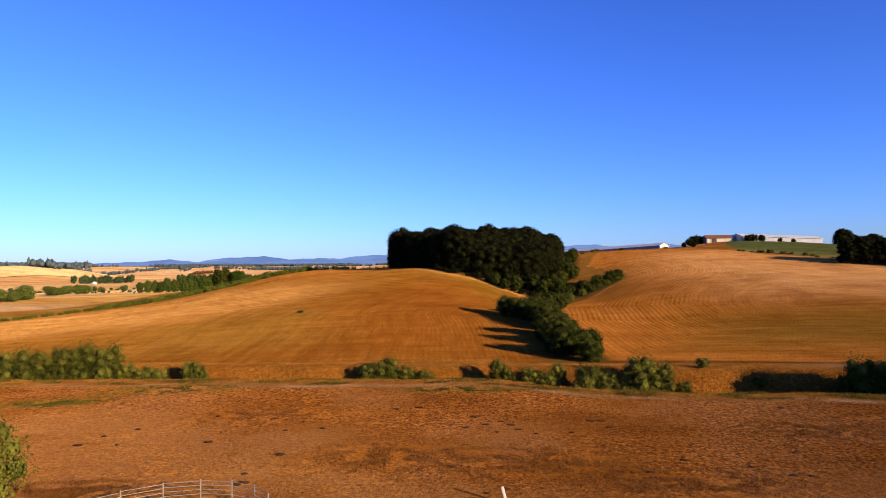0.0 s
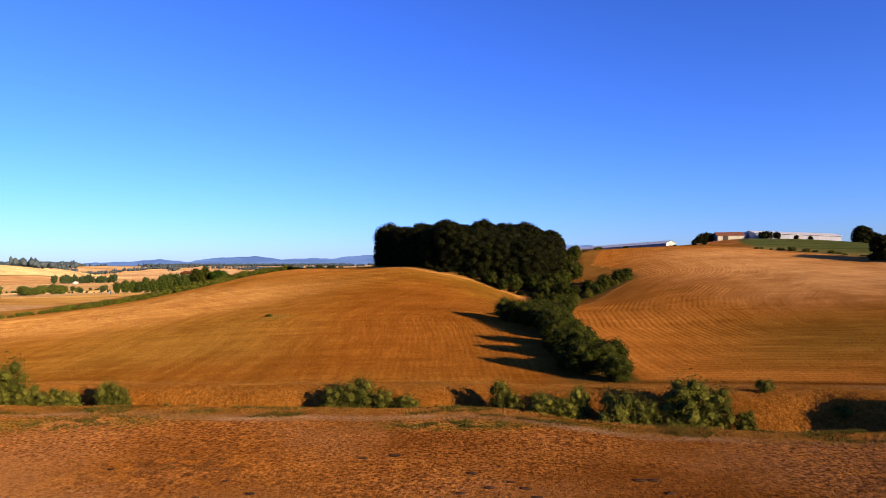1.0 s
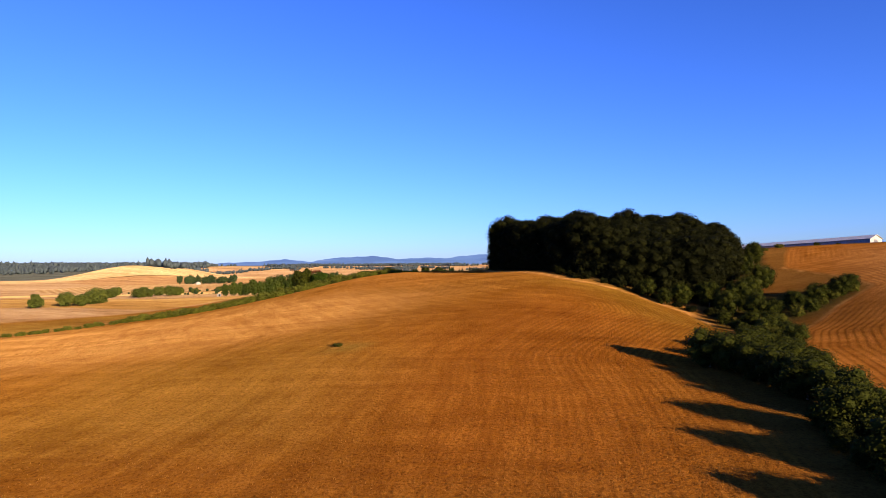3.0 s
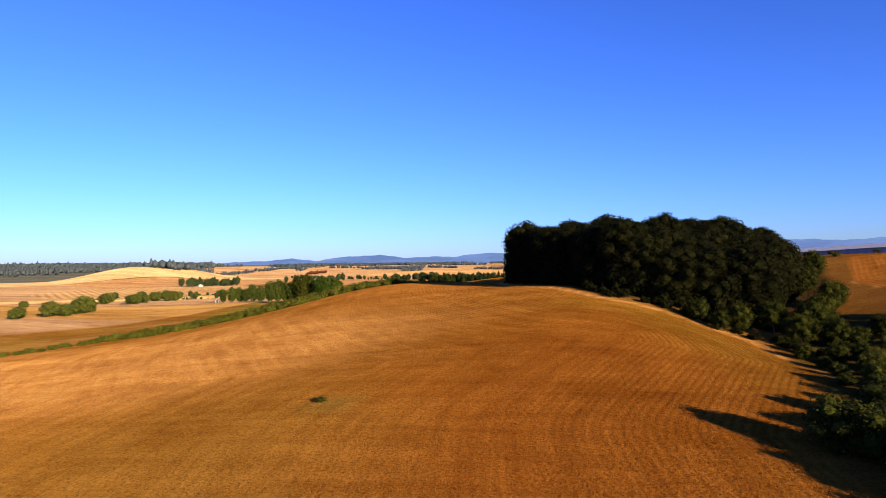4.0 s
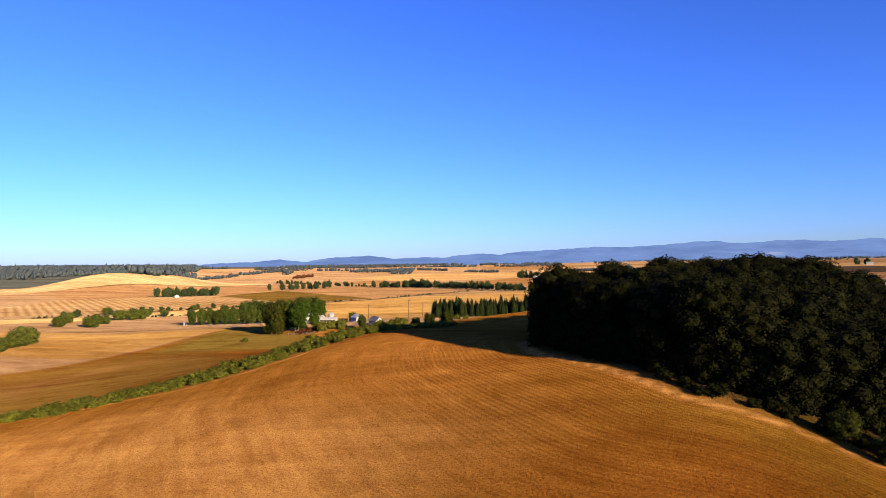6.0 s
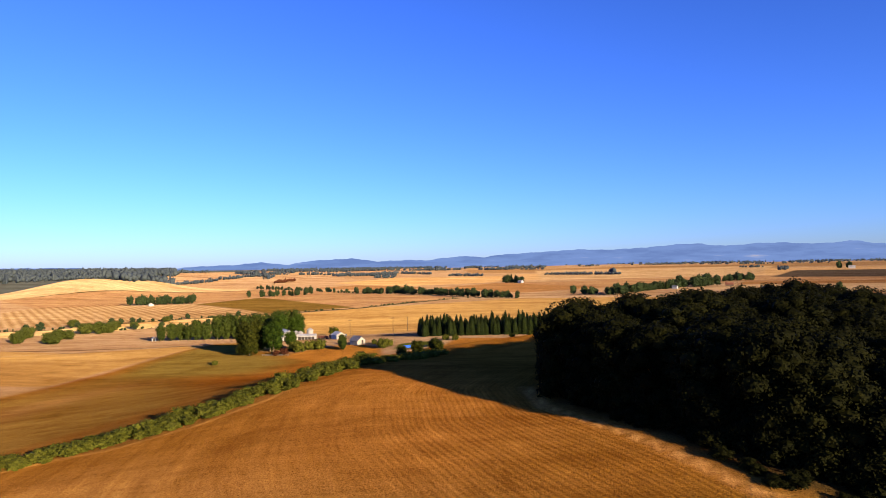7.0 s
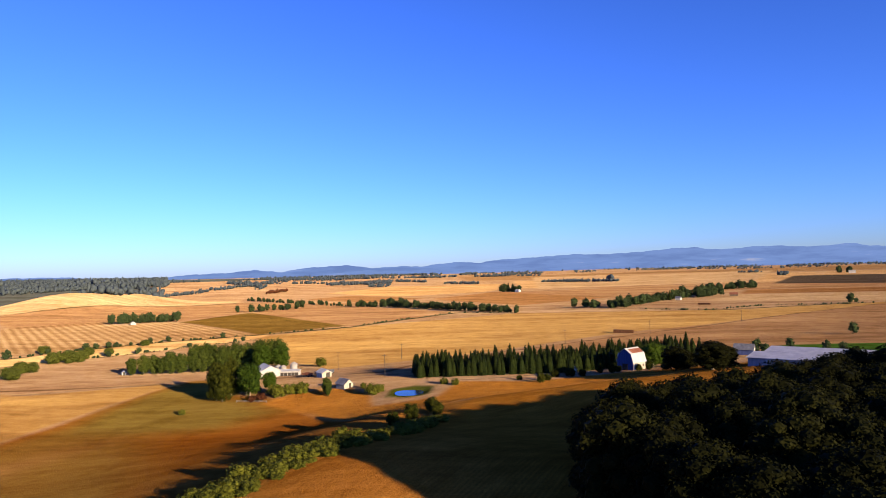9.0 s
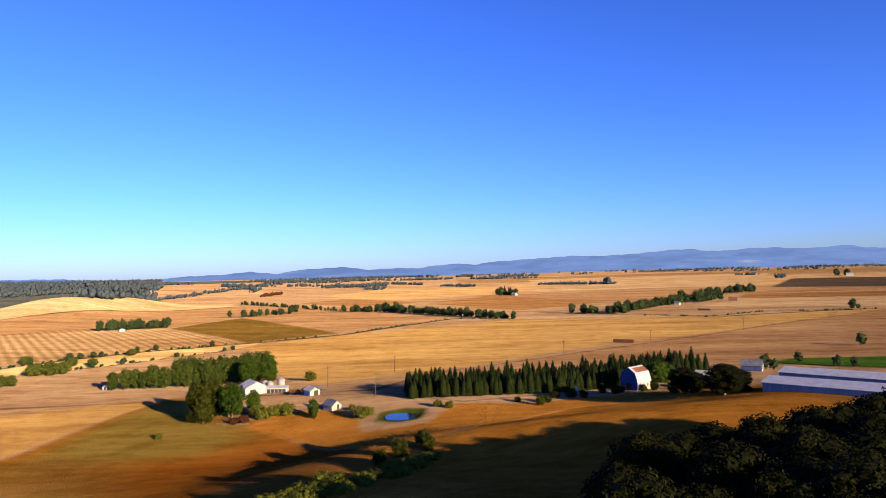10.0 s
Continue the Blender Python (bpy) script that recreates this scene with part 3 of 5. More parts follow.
b.inputs["Roughness"].default_value = 0.95
b.inputs["Diffuse Roughness"].default_value = 1.0
b.inputs["Specular IOR Level"].default_value = 0.0
hummock = n.new("ShaderNodeTexVoronoi")
hummock.inputs["Scale"].default_value = 3.1
l.new(pos, hummock.inputs["Vector"])
trodden = sums(n, l, "MULTIPLY", hummock.outputs["Distance"], sums(n, l, "MULTIPLY_ADD", pocked, 0.10, 0.04))
lift = sums(n, l, "ADD", sums(n, l, "SUBTRACT", sums(n, l, "MULTIPLY", tuft, sums(n, l, "MULTIPLY_ADD", masks["paddock"], -0.38, 0.50)), trodden), sums(n, l, "ADD", sums(n, l, "MULTIPLY", clod, sums(n, l, "MULTIPLY_ADD", masks["paddock"], -0.20, 0.42)), sums(n, l, "MULTIPLY", row_show, 0.03)))
bp = n.new("ShaderNodeBump")
bp.inputs["Strength"].default_value, bp.inputs["Distance"].default_value = 0.8, 0.6
l.new(lift, bp.inputs["Height"])
l.new(bp.outputs[0], b.inputs["Normal"])


# ---- building helpers ----
def mesh_of(name, verts, faces, mats, smooth=False, index=None):
    me = bpy.data.meshes.new(name)
    me.from_pydata([tuple(v) for v in verts], [], [tuple(f) for f in faces])
    for m in mats:
        me.materials.append(m)
    if index is not None:
        me.polygons.foreach_set("material_index", index)
    me.polygons.foreach_set("use_smooth", [smooth] * len(me.polygons))
    me.update()
    return me


def part(name, bm, mat, parent, label=""):
    me = bpy.data.meshes.new(name)
    for f in bm.faces:
        f.smooth = False
    bm.to_mesh(me)
    bm.free()
    me.materials.append(mat)
    ob = new(name, me)
    ob.parent = parent
    return tagged(ob, label)


def thing(name, label, category, m, group="", kind=""):
    ob = new(name)
    ob.matrix_basis = m
    return tagged(ob, label, category, group, kind)


def box(bm, size, at, turn=None, bevel=0.0):
    m = Matrix.Translation(at) @ (turn or Matrix()) @ Matrix.Diagonal((*size, 1))
    g = bmesh.ops.create_cube(bm, size=1.0, matrix=m)
    if bevel:
        edges = list({e for v in g["verts"] for e in v.link_edges})
        bmesh.ops.bevel(bm, geom=edges, offset=bevel, segments=1, affect="EDGES")


def boxes(*items, bevel=0.0):
    bm = bmesh.new()
    for size, at in items:
        box(bm, size, at, bevel=bevel)
    return bm


def prism(profile, y0, y1):
    """A solid with an outline in x and z, drawn out along y."""
    bm = bmesh.new()
    a = [bm.verts.new((x, y0, z)) for x, z in profile]
    c = [bm.verts.new((x, y1, z)) for x, z in profile]
    k = len(profile)
    bm.faces.new(a)
    bm.faces.new(c[::-1])
    for i in range(k):
        bm.faces.new((a[i], c[i], c[(i + 1) % k], a[(i + 1) % k]))
    bmesh.ops.recalc_face_normals(bm, faces=bm.faces)
    return bm


# ---- ground ----
NX, NY = len(GX), len(GY)
quads = (np.arange(NX - 1)[None, :] + NX * np.arange(NY - 1)[:, None]).ravel()
ground_faces = np.stack([quads, quads + 1, quads + 1 + NX, quads + NX], 1)
me = bpy.data.meshes.new("ground")
me.vertices.add(len(PX))
me.vertices.foreach_set("co", np.stack([PX, PY, PZ], 1).ravel())
me.loops.add(ground_faces.size)
me.loops.foreach_set("vertex_index", ground_faces.ravel())
me.polygons.add(len(ground_faces))
me.polygons.foreach_set("loop_start", np.arange(0, ground_faces.size, 4))
me.polygons.foreach_set("use_smooth", np.ones(len(ground_faces), bool))
me.update(calc_edges=True)
me.materials.append(GROUND)
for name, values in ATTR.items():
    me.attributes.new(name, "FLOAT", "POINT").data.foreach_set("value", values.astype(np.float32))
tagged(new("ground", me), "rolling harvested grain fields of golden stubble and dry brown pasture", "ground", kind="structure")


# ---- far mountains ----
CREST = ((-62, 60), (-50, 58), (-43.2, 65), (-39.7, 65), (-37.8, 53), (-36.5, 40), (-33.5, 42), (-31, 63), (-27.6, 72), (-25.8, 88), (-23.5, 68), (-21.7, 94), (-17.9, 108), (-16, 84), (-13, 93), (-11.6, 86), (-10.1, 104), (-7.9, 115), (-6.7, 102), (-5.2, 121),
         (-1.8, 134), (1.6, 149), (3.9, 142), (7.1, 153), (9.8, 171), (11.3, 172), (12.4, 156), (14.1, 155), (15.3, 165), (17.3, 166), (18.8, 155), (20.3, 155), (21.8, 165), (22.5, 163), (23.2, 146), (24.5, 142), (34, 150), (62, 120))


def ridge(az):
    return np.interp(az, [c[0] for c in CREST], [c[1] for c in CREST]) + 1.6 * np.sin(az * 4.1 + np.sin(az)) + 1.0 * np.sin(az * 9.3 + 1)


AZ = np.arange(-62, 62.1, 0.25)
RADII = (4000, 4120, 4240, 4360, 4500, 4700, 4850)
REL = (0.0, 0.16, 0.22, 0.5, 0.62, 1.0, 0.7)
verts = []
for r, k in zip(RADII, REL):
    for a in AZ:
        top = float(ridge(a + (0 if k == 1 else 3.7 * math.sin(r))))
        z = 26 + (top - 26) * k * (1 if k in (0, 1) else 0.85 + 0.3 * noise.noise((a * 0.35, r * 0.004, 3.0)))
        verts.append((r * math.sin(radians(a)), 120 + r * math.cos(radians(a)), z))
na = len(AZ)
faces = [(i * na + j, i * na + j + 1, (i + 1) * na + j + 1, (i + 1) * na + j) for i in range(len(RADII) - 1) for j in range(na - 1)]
tagged(new("backdrop_mountains", mesh_of("backdrop_mountains", verts, faces, [HILLS_FAR], True)), "long mountain range on the horizon, glowing blue with painted haze", "mountains", kind="structure")


# ---- plants ----
bm = bmesh.new()
bmesh.ops.create_icosphere(bm, subdivisions=1, radius=1.08)
BALL_V = np.array([v.co[:] for v in bm.verts])
BALL_F = np.array([[v.index for v in f.verts] for f in bm.faces])
bm.free()


def crown_mesh(name, seed, blobs, count, size, mat, core=0.8, loose=0.0):
    """A crown: many small leaf clumps on the skin of lumpy masses, over a dark inside."""
    rng = np.random.default_rng(seed)
    B = np.array(blobs, float)
    area = (B[:, 3] * B[:, 4] + B[:, 4] * B[:, 5] + B[:, 3] * B[:, 5])
    pick = rng.choice(len(B), count * 2, p=area / area.sum())
    d = rng.normal(size=(count * 2, 3))
    d /= np.linalg.norm(d, axis=1)[:, None]
    bump = 1 + 0.10 * np.sin(d[:, 0] * 7 + pick) * np.sin(d[:, 1] * 6 + 2 * pick) + 0.07 * np.sin(d[:, 2] * 11 + pick)
    p = B[pick, :3] + d * B[pick, 3:] * (bump * rng.uniform(0.86 - 0.45 * loose, 1.07 + 0.22 * loose, count * 2))[:, None]
    deep = np.zeros(len(p), bool)
    for k, q in enumerate(B):
        deep |= (np.sum(((p - q[:3]) / (q[3:] * (0.82 - 0.4 * loose))) ** 2, axis=1) < 1) & (pick != k)
    keep = np.where(~deep & (p[:, 2] > 0.05))[0][:count]
    p, d = p[keep], d[keep]
    nrm = d + rng.normal(scale=0.55, size=d.shape) + np.array([0, 0, 0.25])
    nrm /= np.linalg.norm(nrm, axis=1)[:, None]
    u = np.cross(nrm, rng.normal(size=d.shape))
    u /= np.linalg.norm(u, axis=1)[:, None]
    v = np.cross(nrm, u)
    s = (size * rng.uniform(0.55, 1.35, len(p)))[:, None]
    c1, c2, c3, c4 = p + u * s * 0.6, p + v * s * rng.uniform(0.3, 0.6, (len(p), 1)) + nrm * s * 0.15, p - u * s * 0.55, p - v * s * 0.45 + nrm * s * 0.12
    leaves = np.stack([c1, c2, c3, c4], 1).reshape(-1, 3)
    lf = np.arange(len(leaves)).reshape(-1, 4)
    vs, fs, off = [leaves], [list(map(int, f)) for f in lf], len(leaves)
    for q in B:
        w = 1 + 0.12 * np.sin(BALL_V[:, 0] * 6 + q[0]) * np.cos(BALL_V[:, 1] * 5 + q[1])
        vs.append(q[:3] + BALL_V * q[3:] * core * w[:, None])
        fs += [[int(i) + off for i in f] for f in BALL_F]
        off += len(BALL_V)
    vs = np.concatenate(vs)
    vs[:, 2] = np.maximum(vs[:, 2], 0.0)
    return mesh_of(name, vs, fs, [mat])


def trunk_mesh(name, seed, top, radius, limbs, spread):
    """A tapered, slightly bent trunk with limbs that reach into the crown."""
    rng = random.Random(seed)
    verts, faces = [], []

    def tube(a, c, r0, r1, k=7, rings=4):
        a, c = Vector(a), Vector(c)
        side = (c - a).orthogonal().normalized()
        across = (c - a).cross(side).normalized()
        base = len(verts)
        for i in range(rings + 1):
            t = i / rings
            m = a.lerp(c, t) + Vector((rng.uniform(-1, 1), rng.uniform(-1, 1), 0)) * r0 * 0.35 * (1 if 0 < i < rings else 0)
            r = r0 + (r1 - r0) * t + (r0 * 0.5 if i == 0 and a.z <= 0 else 0)
            for j in range(k):
                w = 2 * math.pi * j / k
                verts.append(m + side * math.cos(w) * r + across * math.sin(w) * r)
        for i in range(rings):
            for j in range(k):
                faces.append((base + i * k + j, base + i * k + (j + 1) % k, base + (i + 1) * k + (j + 1) % k, base + (i + 1) * k + j))

    tube((0, 0, -0.6), (0, 0, top), radius, radius * 0.45)
    for i in range(limbs):
        w = 2 * math.pi * i / limbs + rng.uniform(-0.4, 0.4)
        z = top * rng.uniform(0.4, 0.75)
        tube((0, 0, z), (math.cos(w) * spread, math.sin(w) * spread, z + spread * rng.uniform(0.5, 0.9)), radius * 0.45, radius * 0.15, 5, 3)
    return mesh_of(name, verts, faces, [BARK], True)


def round_blobs(seed, w, h, low, k):
    """Lumps that fill a rounded crown of width 2w from height low up to h."""
    rng = random.Random(seed)
    mid, half = (low + h) / 2, (h - low) / 2
    out = [(0, 0, mid, w * 0.68, w * 0.68, half * 0.9)]
    for i in range(k):
        a = 2.399 * i + rng.uniform(-0.3, 0.3)
        z = -0.75 + 1.5 * (i + 0.5) / k
        r = max(0.2, 1 - abs(z) ** 2.6) * w * rng.uniform(0.55, 0.72)
        s = w * rng.uniform(0.30, 0.46)
        out.append((math.cos(a) * r, math.sin(a) * r, mid + z * half * 0.86, s, s, s * rng.uniform(0.75, 1.05)))
    return out


def dome_blobs(seed, w, h, low, k):
    """Lumps of a broad oak: a domed top of bulging boughs over a skirt that hangs nearly to the ground."""
    rng = random.Random(seed)
    rise, skirt = (h - low) * 0.62, (h - low) * 0.38
    base = low + skirt
    out = [(0, 0, base - skirt * 0.2, w * 0.62, w * 0.62, skirt * 1.0), (0, 0, base + rise * 0.25, w * 0.60, w * 0.60, rise * 0.55)]
    for i in range(k):
        t = (i + 0.5) / k
        up = math.asin(min(1.0, t * 1.02))                # even cover of the dome
        a = 2.399 * i + rng.uniform(-0.35, 0.35)
        s = w * rng.uniform(0.23, 0.36)
        r = (w - s * 0.8) * math.cos(up) * rng.uniform(0.88, 1.04)
        out.append((math.cos(a) * r, math.sin(a) * r, base + (rise - s * 0.7) * math.sin(up) ** 0.8 * rng.uniform(0.92, 1.02), s, s, s * rng.uniform(0.7, 0.95)))
    for i in range(k // 2):
        a = 2.399 * i + 1.1 + rng.uniform(-0.3, 0.3)
        s = w * rng.uniform(0.26, 0.38)
        r = (w - s) * rng.uniform(0.85, 1.0)
        out.append((math.cos(a) * r, math.sin(a) * r, low + s * 0.8 + (skirt - s * 0.5) * rng.random(), s, s, s * rng.uniform(0.8, 1.1)))
    return out


def conifer_mesh(name, seed, h, w, count, size):
    """A full conifer: tiers of drooping sprays round a core, with an uneven, blunt outline."""
    rng = np.random.default_rng(seed)
    verts, faces = [], []
    lean = rng.uniform(-0.05, 0.05, 2)
    for i in range(count):
        t = rng.uniform(0.03, 1.0) ** 1.1
        a = rng.uniform(0, 2 * math.pi)
        z = h * t
        bulge = 1 + 0.16 * math.sin(3 * a + seed + 4 * t) + 0.12 * math.sin(2 * a - 9 * t)
        r = w * (1 - t ** 1.9) ** 0.75 * bulge * (0.84 + 0.16 * math.sin(z * 4.0 + a)) * rng.uniform(0.62, 1.06) + 0.05
        o = np.array([math.cos(a), math.sin(a), 0])
        s = np.array([-math.sin(a), math.cos(a), 0])
        p = o * r + np.array([lean[0] * z, lean[1] * z, z])
        q = size * rng.uniform(0.55, 1.25) * (1.1 - 0.5 * t)
        k = len(verts)
        verts += [p + o * q * 0.6 - np.array([0, 0, q * 0.30]), p + s * q * 0.45, p - o * q * 0.5 + np.array([0, 0, q * 0.35]), p - s * q * 0.45]
        faces.append((k, k + 1, k + 2, k + 3))
    k = len(verts)
    for ring, t in enumerate((0.02, 0.35, 0.65)):
        for j in range(9):
            a = 2 * math.pi * j / 9
            r = w * 0.74 * (1 - t ** 1.9) ** 0.75
            verts.append(np.array([math.cos(a) * r + lean[0] * h * t, math.sin(a) * r + lean[1] * h * t, h * t]))
    verts.append(np.array([lean[0] * h, lean[1] * h, h * 0.93]))
    for ring in range(2):
        faces += [(k + ring * 9 + j, k + ring * 9 + (j + 1) % 9, k + ring * 9 + 9 + (j + 1) % 9, k + ring * 9 + 9 + j) for j in range(9)]
    faces += [(k + 18 + j, k + 18 + (j + 1) % 9, k + 27) for j in range(9)]
    faces.append(tuple(k + j for j in range(9))[::-1])
    return mesh_of(name, verts, faces, [NEEDLE])


KINDS = {}


def plant_kind(key, name, crowns, trunk, label, category):
    """Hidden store of the shared meshes of one kind of plant."""
    KINDS[key] = (name, crowns, trunk, label, category)


def plant(key, x, y, scale=1.0, turn=None, which=None, label="", group="", squash=1.0):
    name, crowns, trunk, text, category = KINDS[key]
    k = int(abs(x * 7.3 + y * 3.1)) if which is None else which
    turn = (x * 37.7 + y * 91.3) % 360 if turn is None else turn
    ob = new(name)
    ob.matrix_basis = Matrix.Translation((x, y, floor_at(x, y) - 0.05)) @ pose(0, 0, 0, 0, 0, turn) @ Matrix.Diagonal((scale, scale, scale * squash, 1))
    tagged(ob, label or text, category, group)
    c = new("crown", crowns[k % len(crowns)])
    c.parent = ob
    if trunk:
        t = new("trunk", trunk)
        t.parent = ob
    return ob


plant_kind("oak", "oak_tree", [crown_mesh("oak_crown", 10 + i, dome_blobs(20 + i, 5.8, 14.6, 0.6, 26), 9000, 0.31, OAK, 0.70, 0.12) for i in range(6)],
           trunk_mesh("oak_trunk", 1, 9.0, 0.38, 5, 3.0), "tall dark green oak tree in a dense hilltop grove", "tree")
plant_kind("farmoak", "oak_tree", [crown_mesh("farm_oak_crown", 16 + i, dome_blobs(27 + i, 5.8, 14.6, 0.6, 26), 5200, 0.40, CREEK, 0.70, 0.15) for i in range(2)],
           trunk_mesh("farm_oak_trunk", 12, 9.0, 0.38, 5, 3.0), "dark green oak at the edge of the farmyard", "tree")
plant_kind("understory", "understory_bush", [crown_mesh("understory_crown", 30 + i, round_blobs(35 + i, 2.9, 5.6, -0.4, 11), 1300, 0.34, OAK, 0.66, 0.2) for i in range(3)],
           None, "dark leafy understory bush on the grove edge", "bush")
plant_kind("creek", "creek_tree", [crown_mesh("creek_crown", 40 + i, round_blobs(50 + i, 2.9, 6.0, -0.3, 16), 3600, 0.20, CREEK, 0.64, 0.45) for i in range(4)],
           trunk_mesh("creek_trunk", 2, 3.2, 0.16, 4, 1.4), "leafy green creek-side tree between two stubble fields", "tree")
plant_kind("shrub", "shrub", [crown_mesh("shrub_crown", 60 + i, round_blobs(70 + i, 1.7, 2.7, -0.2, 12), 4200, 0.090, SHRUB, 0.58, 0.95) for i in range(4)],
           trunk_mesh("shrub_stem", 3, 1.2, 0.07, 4, 0.7), "olive green shrub along the dry ditch", "shrub")
plant_kind("tall_shrub", "shrub", [crown_mesh("tall_shrub_crown", 64 + i, round_blobs(74 + i, 1.75, 4.6, -0.2, 20), 6000, 0.10, SHRUB, 0.58, 1.0) for i in range(4)],
           trunk_mesh("tall_shrub_stem", 9, 2.0, 0.08, 5, 0.9), "tall olive green shrub in the dry ditch", "shrub")
plant_kind("hedge", "hedge_bush", [crown_mesh("hedge_crown", 80 + i, round_blobs(90 + i, 1.9, 2.4, -0.2, 10), 560, 0.29, HEDGELEAF, 0.6, 0.7) for i in range(4)],
           trunk_mesh("hedge_stem", 4, 1.1, 0.07, 4, 0.7), "green hedge bush on the edge of the stubble field", "hedge")
plant_kind("bigleaf", "farm_tree", [crown_mesh("farm_crown", 100 + i, round_blobs(110 + i, 5.6, 16.0, 1.2, 15), 3400, 0.56, GREEN, 0.62, 0.3) for i in range(2)],
           trunk_mesh("farm_trunk", 5, 8.0, 0.36, 5, 3.0), "bright green broadleaf tree by the farmyard", "tree")
plant_kind("poplar", "poplar_tree", [crown_mesh("poplar_crown", 120 + i, round_blobs(130 + i, 4.5, 15.0, -0.3, 16), 2600, 0.60, POPLAR, 0.62, 0.3) for i in range(3)],
           trunk_mesh("poplar_trunk", 6, 8.0, 0.25, 4, 1.6), "olive green poplar in a farm windbreak row", "tree")
plant_kind("copper", "copper_shrub", [crown_mesh("copper_crown", 140, round_blobs(141, 1.7, 2.7, -0.1, 8), 600, 0.35, RUST)],
           trunk_mesh("copper_stem", 7, 1.2, 0.07, 4, 0.7), "dark red-leaved shrub beside the farm trees", "shrub")
plant_kind("conifer", "conifer", [conifer_mesh("conifer_crown", 150 + i, 8.0 + i * 0.45, 2.15, 720, 0.52) for i in range(6)],
           trunk_mesh("conifer_trunk", 8, 6.0, 0.16, 0, 1.0), "dark green conifer in a dense plantation block", "tree")
plant_kind("far", "far_tree", [crown_mesh("far_crown", 160 + i, round_blobs(170 + i, 5.2, 13.5, 0.2, 8), 230, 1.5, FARLEAF, 0.8, 0.4) for i in range(4)],
           None, "rounded green tree out on the plain", "tree")
plant_kind("farcon", "far_conifer", [conifer_mesh("far_conifer_crown", 180 + i, 15.0, 3.0, 260, 1.7) for i in range(2)],
           None, "dark conifer beside a far farmhouse", "tree")


plant_kind("lane", "lane_tree", [crown_mesh("lane_crown", 190 + i, round_blobs(195 + i, 6.2, 12.5, 0.0, 14), 1900, 0.7, LANELEAF, 0.66, 0.3) for i in range(3)], None, "round green tree along the lane", "tree")
plant_kind("hedgerow", "hedgerow_tree", KINDS["far"][1], None, "dense green hedgerow tree on the plain", "tree")

# ---- the hilltop grove ----
def inside(points, x, y):
    hit = False
    for (ax, ay), (bx, by) in zip(points, points[1:] + points[:1]):
        if (ay > y) != (by > y) and x < (bx - ax) * (y - ay) / (by - ay) + ax:
            hit = not hit
    return hit


rng = random.Random(5)
GROVE = [(-23, 254), (-12, 240), (-1, 228), (9, 222), (22, 223), (31, 238), (36, 266), (36, 300), (20, 297), (4, 286), (-10, 282), (-20, 274), (-24, 264)]
spots = []
for (ax, ay), (bx, by) in zip(GROVE, GROVE[1:] + GROVE[:1]):
    k = max(1, round(math.hypot(bx - ax, by - ay) / 6.8))
    spots += [(ax + (bx - ax) * i / k, ay + (by - ay) * i / k) for i in range(k)]
for gy in range(12):
    for gx in range(10):
        x, y = -28 + gx * 7.2 + (gy % 2) * 3.6 + rng.uniform(-1.4, 1.4), 221 + gy * 7.0 + rng.uniform(-1.4, 1.4)
        if inside(GROVE, x, y) and min(math.hypot(x - a, y - c) for a, c in spots) > 5.2:
            spots.append((x, y))
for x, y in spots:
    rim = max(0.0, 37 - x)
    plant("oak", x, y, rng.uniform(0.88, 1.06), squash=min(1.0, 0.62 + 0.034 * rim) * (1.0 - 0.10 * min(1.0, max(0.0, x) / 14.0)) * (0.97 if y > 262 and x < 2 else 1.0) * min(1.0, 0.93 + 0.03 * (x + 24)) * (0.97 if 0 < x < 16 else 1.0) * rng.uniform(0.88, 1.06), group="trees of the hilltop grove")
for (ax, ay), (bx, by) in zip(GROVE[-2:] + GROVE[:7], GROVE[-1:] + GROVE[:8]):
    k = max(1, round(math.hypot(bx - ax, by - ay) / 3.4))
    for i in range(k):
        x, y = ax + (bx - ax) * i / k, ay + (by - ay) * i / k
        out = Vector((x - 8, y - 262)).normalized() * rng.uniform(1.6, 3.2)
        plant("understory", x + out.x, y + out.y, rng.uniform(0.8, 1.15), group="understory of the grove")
# lower growth at the grove's foot
for x, y, s in ((24, 215, 1.3), (18, 213, 1.1), (11, 213, 0.9), (29, 213, 1.5), (33, 219, 1.4), (38, 228, 1.3), (37, 240, 1.2), (41, 248, 1.2), (43, 256, 1.0), (26, 208, 1.2), (14, 209, 0.8), (31, 206, 1.2)):
    plant("creek", x, y, s * 0.75, group="undergrowth below the grove", label="dark green bush at the foot of the grove")

FOOT = [(27, 196), (23, 206), (14, 212), (5, 217), (-4, 221), (-13, 235), (-23, 249)]
for (ax, ay), (bx, by) in zip(FOOT, FOOT[1:]):
    k = int(math.hypot(bx - ax, by - ay) / 2.2)
    for i in range(k):
        t = (i + 0.5) / k
        plant("understory", ax + (bx - ax) * t + rng.uniform(-1.2, 1.2), ay + (by - ay) * t + rng.uniform(-1.0, 1.0), rng.uniform(0.35, 0.62), squash=rng.uniform(0.5, 0.85), label="low dark green scrub at the foot of the grove", group="scrub below the grove")

